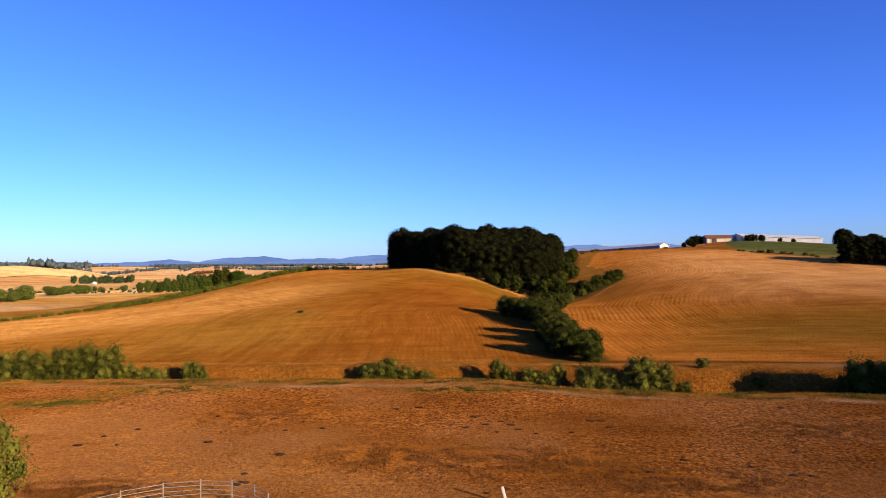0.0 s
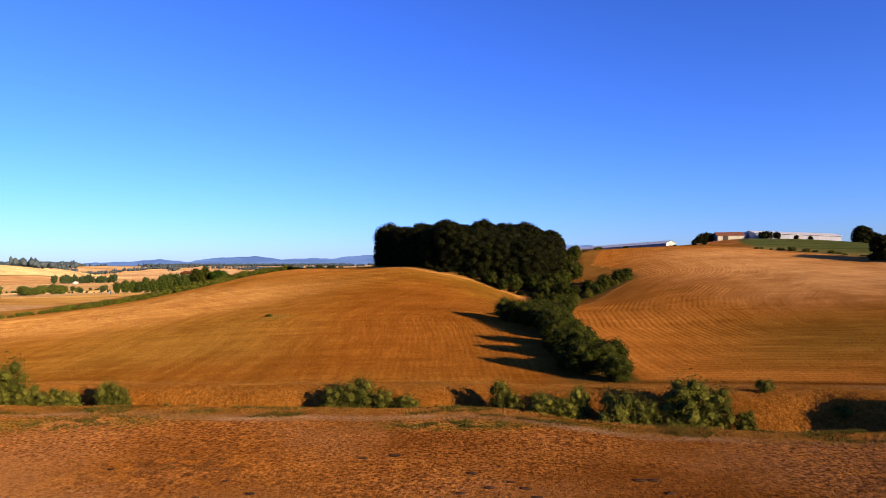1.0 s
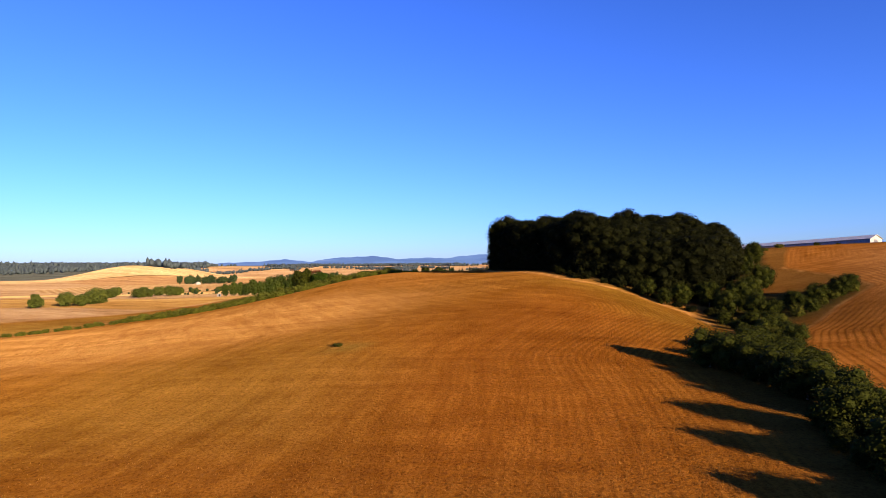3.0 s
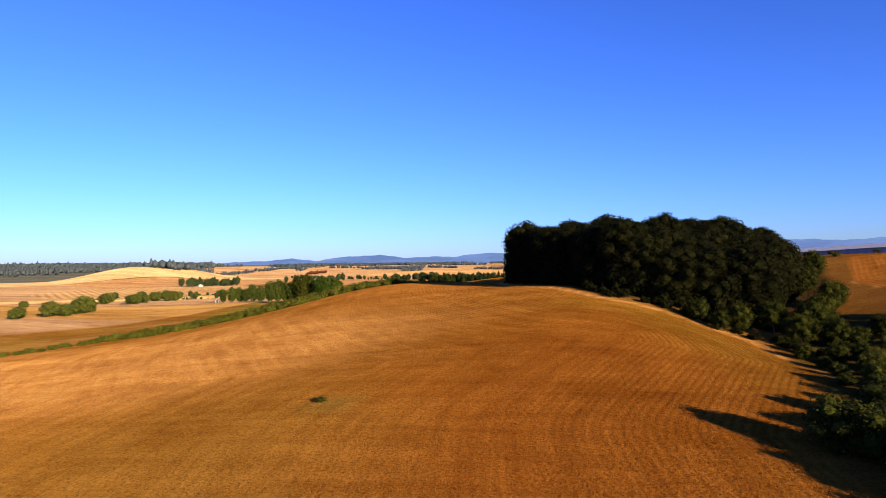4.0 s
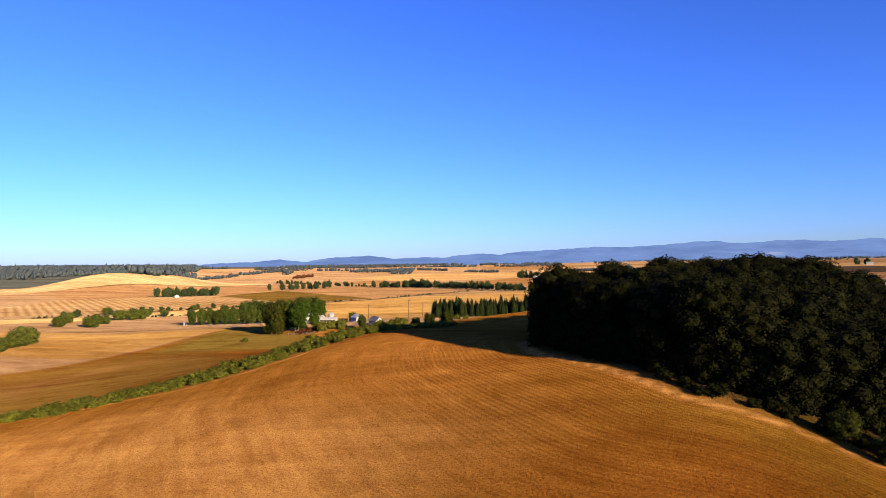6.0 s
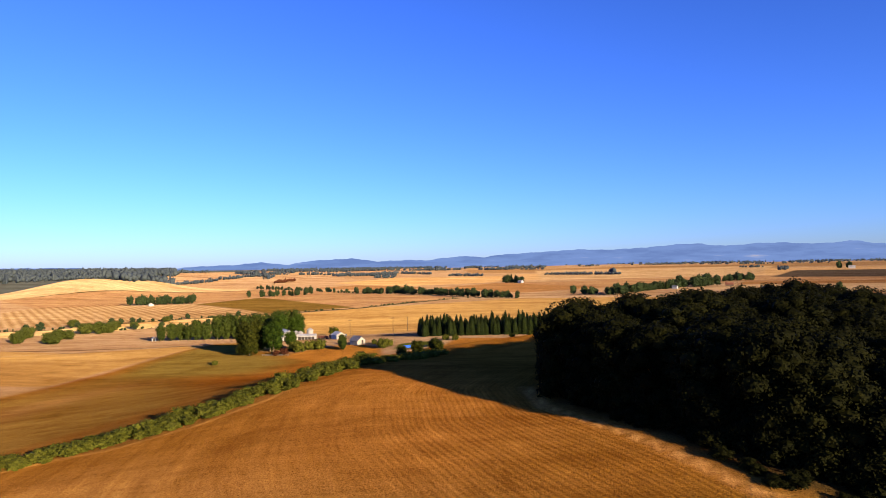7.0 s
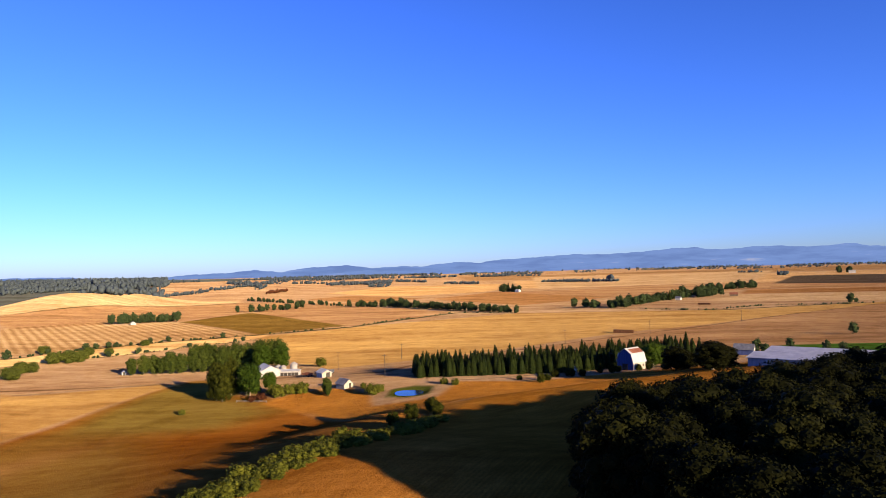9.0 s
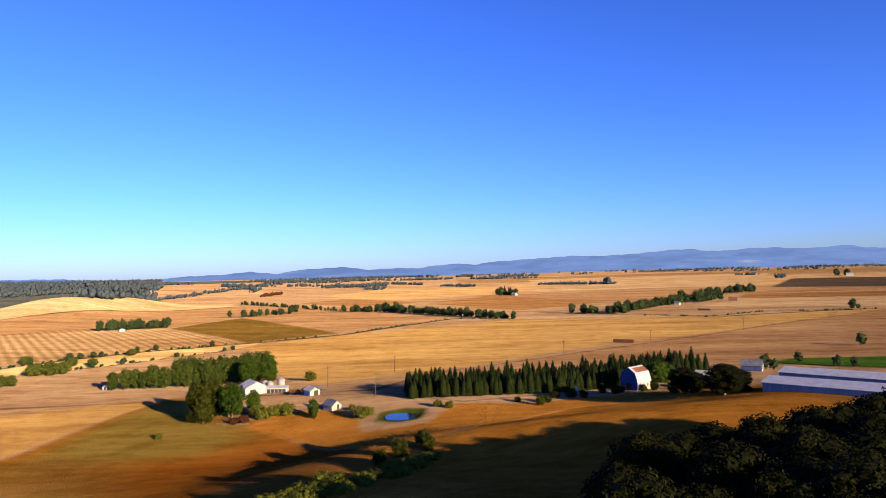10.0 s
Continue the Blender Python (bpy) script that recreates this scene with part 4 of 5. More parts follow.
# ---- creek between the two fields ----
for x, y, s, q in ((11.4, 147.5, 0.92, 0.86), (13.6, 145.4, 0.92, 0.84), (15.2, 142, 0.86, 0.86), (16.4, 138.4, 0.86, 0.86), (17.6, 134.8, 0.88, 0.84), (19.2, 131, 0.86, 0.84), (20, 128, 0.7, 0.84), (16.6, 150, 0.85, 0.76), (18.4, 157, 0.88, 0.72), (19.4, 145, 0.84, 0.8), (19.8, 139, 0.8, 0.84),
                   (17.0, 123.6, 0.90, 0.86), (19.6, 122.4, 0.8, 0.84), (17.2, 115.6, 0.9, 0.88), (19.6, 113.6, 0.88, 0.84), (17.6, 106.0, 0.92, 0.86), (20, 106.4, 0.9, 0.8), (22, 109.5, 0.8, 0.84), (20.6, 118, 0.7, 0.8), (21, 101.5, 0.72, 0.8),
                   (25.5, 164, 0.66, 0.9), (24.5, 174, 0.62, 0.9), (22, 168, 0.5, 0.9), (27.5, 184, 0.6, 0.9), (27, 194, 0.6, 0.9), (34, 205, 0.66, 0.9), (38.5, 208, 0.75, 0.9), (43, 209, 0.78, 0.9), (47, 209.5, 0.8, 0.9), (50, 212, 0.66, 0.9),
                   (40, 203, 0.52, 0.9), (23, 196, 0.5, 0.9)):
    plant("creek", x, y, s, squash=q, group="trees along the creek")

for x, y, k in ((15.6, 121, 0.42), (16.4, 112, 0.42), (16, 126.5, 0.45), (16, 118, 0.45), (16, 109, 0.5), (21.6, 148, 0.7), (22, 154, 0.66), (15.5, 154, 0.5), (19.5, 163, 0.55), (21.8, 159, 0.6), (21.4, 134, 0.6), (21.6, 126, 0.6), (28, 178, 0.6), (30, 190, 0.6), (31.5, 198, 0.6), (21, 174, 0.4), (23, 182, 0.42), (23.5, 189, 0.42), (24.5, 169, 0.5), (26, 179, 0.5)):
    plant("creek", x, y, k, squash=0.74, group="undergrowth of the creek", label="low dark green thicket under the creek trees")

CREEK_LINE = [(20, 104), (20, 125), (19, 147), (23.5, 166), (27, 186), (36, 203), (50, 212)]
for (ax, ay), (bx, by) in zip(CREEK_LINE, CREEK_LINE[1:]):
    k = int(math.hypot(bx - ax, by - ay) / 3.6)
    for i in range(k):
        t = (i + 0.5) / k
        plant("shrub", ax + (bx - ax) * t + rng.uniform(-1.8, 2.2), ay + (by - ay) * t + rng.uniform(-1.5, 1.5), rng.uniform(0.6, 1.05), squash=rng.uniform(0.7, 1.0), label="leafy green shrub between the creek trees", group="shrubs along the creek")

# ---- shrubs of the dry ditch ----
# x, y, width and height
for x, y, w, h in ((-79, 105, 5.6, 7.4), (-73, 103.5, 5.4, 7.2), (-68, 102, 5.6, 7.6), (-64.5, 100.6, 5.4, 7.4), (-61, 100.4, 5.2, 7.6), (-57.6, 99.8, 5.0, 7.9), (-54.8, 99.5, 5.2, 8.3), (-51.4, 99, 5.2, 8), (-48.4, 98.4, 3.6, 4.8), (-45.2, 98, 4.2, 4.4), (-42.8, 97.4, 3.0, 4.2),
                   (-37.9, 96.9, 3.2, 5.4), (-36.4, 96.7, 2.4, 4.6), (-31, 95.8, 2.4, 2.6), (-28, 95.6, 2.2, 2.4), (-11.4, 94.2, 3.4, 4.8), (-8.6, 94.4, 4.2, 5.4), (-6, 93.8, 3.0, 4.4), (-3.4, 93.4, 3.6, 3.8), (6.6, 93.2, 3.0, 5.6), (8.0, 92.4, 2.4, 4.4), (10.8, 91.4, 3.8, 4.6), (12.8, 90.6, 3.2, 4.2), (14.6, 92.0, 3.0, 5.0),
                   (18.4, 89.4, 5.4, 5.0), (20.6, 89.0, 3.6, 4.2), (25.4, 90.0, 5.6, 6.4), (27.8, 89.6, 4.2, 5.4), (23, 87.6, 2.4, 2.6), (30.4, 88.6, 2.4, 3.0), (34.5, 93.2, 2.2, 1.2), (41, 90.6, 2.2, 1.1), (50.2, 84.2, 4.6, 6.8), (53, 83.4, 5.0, 6.6), (48.6, 84.6, 2.6, 4.6)):
    tall = h > w * 0.95
    plant("tall_shrub" if tall else "shrub", x, y, w / 3.5, squash=(h + 0.3) / (4.6 if tall else 2.7) / (w / 3.5), group="shrubs along the ditch")
for x, y, k in ((54.5, 78.5, 0.92), (57, 80.5, 0.8), (58.5, 76.8, 0.95), (62, 76.2, 0.92), (65.5, 74.6, 0.95), (69, 73.6, 0.9), (73, 72, 0.95), (77, 71, 0.9)):
    plant("creek", x, y, k, label="leafy green tree on the bank of the ditch", group="trees along the ditch")
for i in range(26):
    x = rng.uniform(-75, 34)
    plant("shrub", x, float(ditch_line(x)) + rng.uniform(-2.6, 0.6), rng.uniform(0.3, 0.7), squash=rng.uniform(0.7, 1.3), group="shrubs along the ditch")
plant("shrub", -32.5, 49, 1.9, squash=1.2, label="large green bush beside the pasture")
plant("shrub", -37, 53, 1.7, squash=1.1, label="large green bush beside the pasture")
plant("shrub", -37.8, 158, 0.5, squash=0.5, label="small green weed patch in the stubble")

# ---- hedge on the shoulder of the hill ----
HEDGE = [(-57, 320), (-62, 311), (-67, 303), (-75, 294), (-80, 286.5), (-84, 279), (-88, 271), (-95, 263), (-104, 257), (-114, 252), (-129, 242), (-142, 228), (-157, 204), (-174, 178)]
for (ax, ay), (bx, by) in zip(HEDGE, HEDGE[1:]):
    d = math.hypot(bx - ax, by - ay)
    sx, sy = -(by - ay) / d, (bx - ax) / d
    mid = (ay + by) / 2
    lanes = 4 if 258 < mid < 292 else 3 if 245 < mid < 308 else 2
    for lane in range(lanes):
        gap = 2.0 + 0.2 * lane
        for i in range(int(d / gap)):
            t = (i + rng.uniform(0.1, 0.9)) * gap / d
            x, y = ax + (bx - ax) * t + sx * lane * 2.2 + rng.uniform(-0.8, 0.8), ay + (by - ay) * t + sy * lane * 2.2 + rng.uniform(-0.8, 0.8)
            small = (1.05 if y > 300 else 1.3 if y > 250 else 1.1 if y > 236 else 0.75) * (1.0, 1.0, 0.9, 0.7)[lane]
            if lanes == 2 and y < 245 and rng.random() < 0.35:
                continue
            plant("hedge", x, y, small * rng.uniform(0.65, 1.08), squash=rng.uniform(0.58, 0.88), group="hedge along the hill field")
for x, y, s in ((-60, 330, 1.0), (-63, 321, 1.15), (-58, 326, 0.9), (-66, 316, 0.9)):
    plant("creek", x, y, s * 0.62, group="bushes in the draw", label="dark bush in the shaded draw below the grove")

# ---- fence of the corral and its posts ----
arc = [(-23.0, 44.0), (-20.8, 46.3), (-18.6, 47.8), (-16.2, 48.4), (-13.9, 48.2), (-12.0, 47.3), (-10.6, 45.8)]
corral = thing("corral_fence", "curved white pipe corral fence on bare ground", "fence", Matrix())
for (ax, ay), (bx, by) in zip(arc, arc[1:]):
    za, zb = floor_at(ax, ay), floor_at(bx, by)
    ang = Matrix.Rotation(math.atan2(by - ay, bx - ax), 4, "Z")
    for k in range(5):
        bm = bmesh.new()
        box(bm, (math.hypot(bx - ax, by - ay), 0.038, 0.038), ((ax + bx) / 2, (ay + by) / 2, (za + zb) / 2 + 0.35 + 0.3 * k), ang, 0.012)
        part("rail", bm, PIPE, corral)
for x, y in arc:
    part("post", boxes(((0.07, 0.07, 1.75), (x, y, floor_at(x, y) + 0.775)), bevel=0.015), PIPE, corral)
marker = thing("marker_post", "leaning white painted post in bare ground", "post", Matrix.Translation((5.2, 48.0, floor_at(5.2, 48.0))) @ pose(0, 0, 0, 0, -14, 0))
part("post", boxes(((0.20, 0.12, 1.3), (0, 0, 0.55)), bevel=0.03), WHITE, marker)

# ---- dry grass on the banks of the ditch and in the pasture ----
def tufts(name, label, spots, blade, mat=None, blades=5, slim=0.09, seed=3):
    """Leaning grass blades, a few at each spot (x, y, size)."""
    g = np.random.default_rng(seed)
    P = np.repeat(np.array(spots, float), blades, axis=0)
    k = len(P)
    x, y = P[:, 0] + g.uniform(-0.25, 0.25, k), P[:, 1] + g.uniform(-0.25, 0.25, k)
    z, a = height(x, y) - 0.03, g.uniform(0, 6.283, k)
    h, lean, w = blade * P[:, 2] * g.uniform(0.6, 1.2, k), blade * P[:, 2] * g.uniform(0.3, 1.6, k), blade * slim * P[:, 2] + 0.012
    ca, sa = np.cos(a), np.sin(a)
    V = np.stack([np.stack([x - sa * w, y + ca * w, z], 1), np.stack([x + sa * w, y - ca * w, z], 1), np.stack([x + ca * lean, y + sa * lean, z + h], 1)], 1).reshape(-1, 3)
    me = bpy.data.meshes.new(name)
    me.vertices.add(len(V))
    me.vertices.foreach_set("co", V.ravel())
    me.loops.add(len(V))
    me.loops.foreach_set("vertex_index", np.arange(len(V)))
    me.polygons.add(k)
    me.polygons.foreach_set("loop_start", np.arange(0, 3 * k, 3))
    me.update(calc_edges=True)
    me.materials.append(mat or STRAW)
    tagged(new(name, me), label, "grass", kind="stuff")


def bank_spots(k):
    out = []
    for _ in range(k):
        x = rng.uniform(-85, 75)
        d = rng.choice((-float(ditch_half(x)) - rng.uniform(1.2, 5.4), float(ditch_half(x)) + rng.uniform(0.2, 7.0)))
        if noise.noise((x * 0.12, d * 0.35, 2.0)) < -0.12:
            continue
        out.append((x, float(ditch_line(x)) + d, rng.uniform(0.6, 1.4)))
    return out


tufts("bank_grass", "tall dry golden grass on the ditch banks", bank_spots(26000), 0.17, None, 6, 0.05)
spots = []
while len(spots) < 5200:
    x = rng.uniform(-80, 75)
    d = -float(ditch_half(x)) - rng.uniform(-1.5, 4.6)
    if noise.noise((x * 0.16, d * 0.5, 7.0)) > 0.12 + 0.1 * rng.random():
        spots.append((x, float(ditch_line(x)) + d, rng.uniform(0.5, 1.4)))
for _ in range(5200):
    a, c, u, v = rng.choice(WEEDY)
    x, y = rng.gauss(a, u * 0.5), rng.gauss(c, v * 0.55)
    if noise.noise((x * 0.35, y * 0.5, 3.0)) > -0.05:
        spots.append((x, y, rng.uniform(0.4, 1.2)))
tufts("ditch_weeds", "green weeds growing along the dry ditch", spots, 0.24, WEED, 6, 0.06, 9)
spots = []
while len(spots) < 12500:
    a, c, u, v = rng.choice(PATCHES)
    x, y = rng.gauss(a, u * 0.55), rng.gauss(c, v * 0.6)
    if y < 84 and noise.noise((x * 0.5, y * 0.7, 4.0)) > -0.1:
        spots.append((x, y, rng.uniform(0.5, 1.2)))
for _ in range(2200):
    spots.append((rng.uniform(-65, 65), rng.uniform(32, 83), rng.uniform(0.4, 0.9)))
tufts("pasture_grass", "low dry brown tussocks in the grazed pasture", spots, 0.18, TUSSOCK, 5, 0.11)
spots = []
while len(spots) < 7000:
    x, y = rng.uniform(-130, 20), rng.uniform(326, 405)
    if inside(NORTH_SLOPE, x, y):
        spots.append((x, y, rng.uniform(0.7, 1.3)))
tufts("slope_grass", "dry golden grass on the slope above the pond", spots, 0.3)


# stubble that still stands in the near parts of the two fields
def line_distance(points, x, y):
    best = np.full(len(x), 1e9)
    for (ax, ay), (bx, by) in zip(points, points[1:]):
        dx, dy = bx - ax, by - ay
        t = np.clip(((x - ax) * dx + (y - ay) * dy) / (dx * dx + dy * dy), 0, 1)
        best = np.minimum(best, np.hypot(x - ax - t * dx, y - ay - t * dy))
    return best


def within(points, x, y):
    hit = np.zeros(len(x), bool)
    for (ax, ay), (bx, by) in zip(points, points[1:] + points[:1]):
        if by != ay:
            hit ^= ((ay > y) != (by > y)) & (x < (bx - ax) * (y - ay) / (by - ay) + ax)
    return hit


def stubble(name, label, outline, low, high, count, seed):
    g = np.random.default_rng(seed)
    x, y = g.uniform(low[0], high[0], count * 3), g.uniform(low[1], high[1], count * 3)
    edge = line_distance(outline + outline[:1], x, y)
    ok = within(outline, x, y) & (edge > 0.8)
    x, y = x[ok][:count], y[ok][:count]
    tufts(name, label, np.stack([x, y, g.uniform(0.5, 1.3, len(x))], 1), 0.15, STUBBLE_STRAW, 2, 0.14, seed)


stubble("hill_stubble", "cut golden grain stubble on the hill field", LEFT_FIELD, (-110, 102), (20, 270), 60000, 21)
stubble("slope_stubble", "cut golden grain stubble on the opposite slope", RIGHT_FIELD, (20, 98), (90, 230), 26000, 22)

# ---- farm buildings ----
def gabled(name, label, x, y, turn, width, length, wall, rise, walls, roof, front=None, group="", doors=(), windows=(), sink=0.8):
    """A gabled building: length runs along y, its gables face -y and +y."""
    house = thing(name, label, "building", pose(x, y, floor_at(x, y), 0, 0, turn), group)
    w, k = width / 2, length / 2
    part("wall", prism([(-w, -sink), (w, -sink), (w, wall), (0, wall + rise - 0.02), (-w, wall)], -k, k), walls, house)
    if front:
        part("gable", prism([(-w + 0.02, -sink), (w - 0.02, -sink), (w - 0.02, wall), (0, wall + rise - 0.05), (-w + 0.02, wall)], -k - 0.06, -k - 0.003), front, house)
    slope = math.atan2(rise, w)
    over, t = 0.35, 0.10
    for s in (-1, 1):
        e = (s * (w + over), wall - over * math.tan(slope))
        r = part("roof", prism([e, (0, wall + rise), (0, wall + rise + t), (e[0], e[1] + t)], -k - over, k + over), roof, house)
        ribs = max(3, int(length / 1.2))
        for i in range(ribs if length < 40 else 0):
            yy = -k + length * (i + 0.5) / ribs
            bm = prism([(e[0], e[1] + t), (0, wall + rise + t), (0, wall + rise + t + 0.04), (e[0], e[1] + t + 0.04)], yy - 0.03, yy + 0.03)
            part("rib", bm, roof, r)
    part("ridge_cap", boxes(((0.4, length + 2 * over, 0.08), (0, 0, wall + rise + t)), bevel=0.02), roof, house)
    for side, at, dw, dh, dz in doors:
        size, place = ((dw, 0.12, dh), (at, -k - 0.07, dz + dh / 2)) if side == "front" else ((0.12, dw, dh), (w + 0.03 if side == "right" else -w - 0.03, at, dz + dh / 2))
        part("door", boxes((size, place), bevel=0.02), DARKGLASS, house)
    for side, at, dw, dh, dz in windows:
        size, place = ((dw, 0.1, dh), (at, -k - 0.07, dz + dh / 2)) if side == "front" else ((0.1, dw, dh), (w + 0.03 if side == "right" else -w - 0.03, at, dz + dh / 2))
        win = part("window", boxes((size, place), bevel=0.015), DARKGLASS, house)
        part("sill", boxes(((size[0] + 0.12, size[1] + 0.12, 0.07), (place[0], place[1], dz - 0.03)), bevel=0.01), WHITE, win)
    return house


gabled("machine_barn", "large white barn with a pale metal roof in the farmyard", -156.5, 449, 40, 9, 11, 3.0, 2.2, WHITE, PALESTEEL, doors=(("front", -1.4, 2.4, 2.4, 0), ("left", 2, 2.2, 2.2, 0)))
gabled("old_barn", "old weathered barn with a rusty red roof", -164, 447, 50, 6, 7.5, 2.4, 2.2, DARKWOOD, REDROOF, doors=(("front", 0, 2.4, 2.4, 0),))
# Its open bays are dark boxes on the wall, standing in for inside shade.
gabled("cattle_shed", "low white shed, its open bays drawn as dark panels for shade", -146, 450, 100, 4.0, 8.5, 2.1, 0.5, WHITE, PALESTEEL, doors=(("left", -3.2, 1.4, 1.5, 0), ("left", -1.6, 1.4, 1.5, 0), ("left", 0, 1.4, 1.5, 0), ("left", 1.6, 1.4, 1.5, 0), ("left", 3.2, 1.4, 1.5, 0)))
gabled("white_shed", "small white shed with a pale metal roof by the yard road", -123.5, 431, 44, 4.2, 5.6, 2.0, 1.2, WHITE, PALESTEEL, front=CREAM, doors=(("front", 0.4, 1.6, 2.1, 0), ("right", 0, 1.2, 1.4, 0.6)))
gabled("cream_cottage", "small cream outbuilding with a grey roof on the grass slope", -104, 398, 52, 3.8, 5.2, 1.7, 1.5, CREAM, SLATE, doors=(("front", 0.5, 0.9, 1.9, 0),))
gabled("roadside_hut", "little white hut at the end of the windbreak", -246, 476, 40, 2.0, 2.8, 1.4, 0.7, WHITE, PALESTEEL, doors=(("front", 0, 0.9, 1.8, 0),))


def silo(x, y, r, h):
    s = thing("grain_bin", "round galvanised grain bin with a conical roof", "grain bin", pose(x, y, floor_at(x, y)), "grain bins behind the barn")
    bm = bmesh.new()
    bmesh.ops.create_cone(bm, cap_ends=True, segments=24, radius1=r, radius2=r, depth=h + 0.5, matrix=Matrix.Translation((0, 0, h / 2 - 0.25)))
    wall = part("bin_wall", bm, STEEL, s)
    for i in range(1, int(h / 0.8)):
        bm = bmesh.new()
        bmesh.ops.create_cone(bm, segments=24, radius1=r + 0.04, radius2=r + 0.04, depth=0.09, matrix=Matrix.Translation((0, 0, i * 0.8)))
        part("hoop", bm, STEEL, wall)
    bm = bmesh.new()
    bmesh.ops.create_cone(bm, cap_ends=True, segments=24, radius1=r + 0.15, radius2=0.35, depth=r * 0.6, matrix=Matrix.Translation((0, 0, h + r * 0.3)))
    part("bin_roof", bm, STEEL, s)


silo(-147, 456.5, 1.6, 4.4)
silo(-152.5, 457.5, 1.4, 3.2)
silo(-155.5, 459, 1.4, 3.4)

def farm_wagon(x, y, turn, mat, label):
    w = thing("farm_wagon", label, "wagon", pose(x, y, floor_at(x, y), 0, 0, turn), "wagons in the farmyard")
    part("bed", boxes(((1.9, 4.2, 0.25), (0, 0, 0.95)), ((0.08, 4.2, 0.7), (-0.95, 0, 1.35)), ((0.08, 4.2, 0.7), (0.95, 0, 1.35)), bevel=0.02), mat, w)
    part("drawbar", boxes(((0.12, 1.8, 0.12), (0, -2.9, 0.6)), bevel=0.02), POLE, w)
    for sx in (-0.95, 0.95):
        for sy in (-1.4, 1.4):
            bm = bmesh.new()
            bmesh.ops.create_cone(bm, cap_ends=True, segments=14, radius1=0.42, radius2=0.42, depth=0.22, matrix=Matrix.Translation((sx, sy, 0.42)) @ Matrix.Rotation(math.pi / 2, 4, "Y"))
            part("wheel", bm, DARKGLASS, w)


farm_wagon(-133, 437, 70, REDROOF, "rust-red flat farm wagon parked in the yard")
farm_wagon(-130, 441, 30, DARKWOOD, "weathered wooden farm wagon parked in the yard")
farm_wagon(-126, 444, 100, SLATE, "dark grey farm wagon parked in the yard")
yard = thing("yard_fence", "low white rail fence beside the farm trees", "fence", Matrix())
for i in range(5):
    x, y = -141 + 3.0 * i, 390.5 - 0.5 * i
    part("post", boxes(((0.12, 0.12, 1.0), (x, y, floor_at(x, y) + 0.3)), bevel=0.02), PIPE, yard)
    if i:
        for h in (0.3, 0.65):
            bm = bmesh.new()
            box(bm, (math.hypot(3.0, 0.5), 0.05, 0.09), (x - 1.5, y + 0.25, (floor_at(x, y) + floor_at(x - 3, y + 0.5)) / 2 + h), Matrix.Rotation(math.atan2(-0.5, 3.0), 4, "Z"), 0.01)
            part("rail", bm, PIPE, yard)

# pond
bm = bmesh.new()
ring = [bm.verts.new((POND[0] + 0.86 * math.cos(a) * 5.6 * (1 + 0.06 * math.sin(3 * a)), POND[1] + math.sin(a) * 5.6 * (1 + 0.08 * math.sin(2 * a + 1)), 0)) for a in np.arange(0, 6.28, 0.13)]
bm.faces.new(ring)
me = bpy.data.meshes.new("pond_water")
bm.to_mesh(me)
bm.free()
me.materials.append(WATER)
pond = new("pond_water", me)
pond.location.z = POND_LEVEL - 0.3
tagged(pond, "small blue farm pond with grassy banks", "pond", kind="structure")

# trees and shrubs of the farm
for x, y, s, q in ((-151, 395, 0.60, 1.45), (-147.5, 392.5, 0.50, 1.35), (-148, 400, 0.60, 1.5)):
    plant("farmoak", x, y, s * 1.1, squash=q, group="dark trees at the farm", label="big dark green tree beside the farmyard")
for x, y, s in ((-139, 396.5, 0.80), (-142, 400, 0.74), (-172, 478, 0.85), (-164, 482, 0.8), (-134, 402, 0.5)):
    plant("bigleaf", x, y, s)
for i in range(13):
    t = i / 12
    plant("poplar", -240 + 58 * t, 474 + 14 * t + rng.uniform(-1.5, 1.5), (0.66 + 0.20 * t) * rng.uniform(0.88, 1.12), group="windbreak row of poplars")
for i in range(9):
    plant("poplar", -214 + 5.2 * i, 488 + 1.2 * i, rng.uniform(0.92, 1.1), group="windbreak row of poplars")
for x, y, s in ((-130, 397, 1.5), (-127, 394, 1.4), (-123, 396, 1.5), (-119, 396, 1.5), (-90, 384, 1.4), (-88, 386, 1.0), (-147, 492, 1.7), (-155, 379, 0.7), (-96, 394, 0.7), (-140, 402, 1.6), (-67, 390, 0.8), (-63, 388, 0.8)):
    plant("hedge", x, y, s, squash=1.15, label="rounded green bush near the farm buildings")
plant("poplar", -108, 391, 0.42, label="small slender tree on the farm slope")
plant("poplar", -107, 389, 0.28, label="small slender tree on the farm slope")
plant("copper", -132, 391, 1.0)
plant("copper", -135, 390, 0.8)

# ---- conifer plantation ----
for row in range(7):
    for i in range(50):
        t = i / 49
        x = -79 + 105 * t + row * -1.0 + rng.uniform(-0.9, 0.9)
        y = 406 + 46 * t + row * (3.8 + 1.4 * t) - 16 * math.sin(t * 3.1) * 0.5 + rng.uniform(-0.9, 0.9)
        plant("conifer", x, y, rng.uniform(0.80, 1.15) * (0.76 + 0.12 * t), squash=rng.uniform(0.92, 1.12), group="conifers of the plantation")

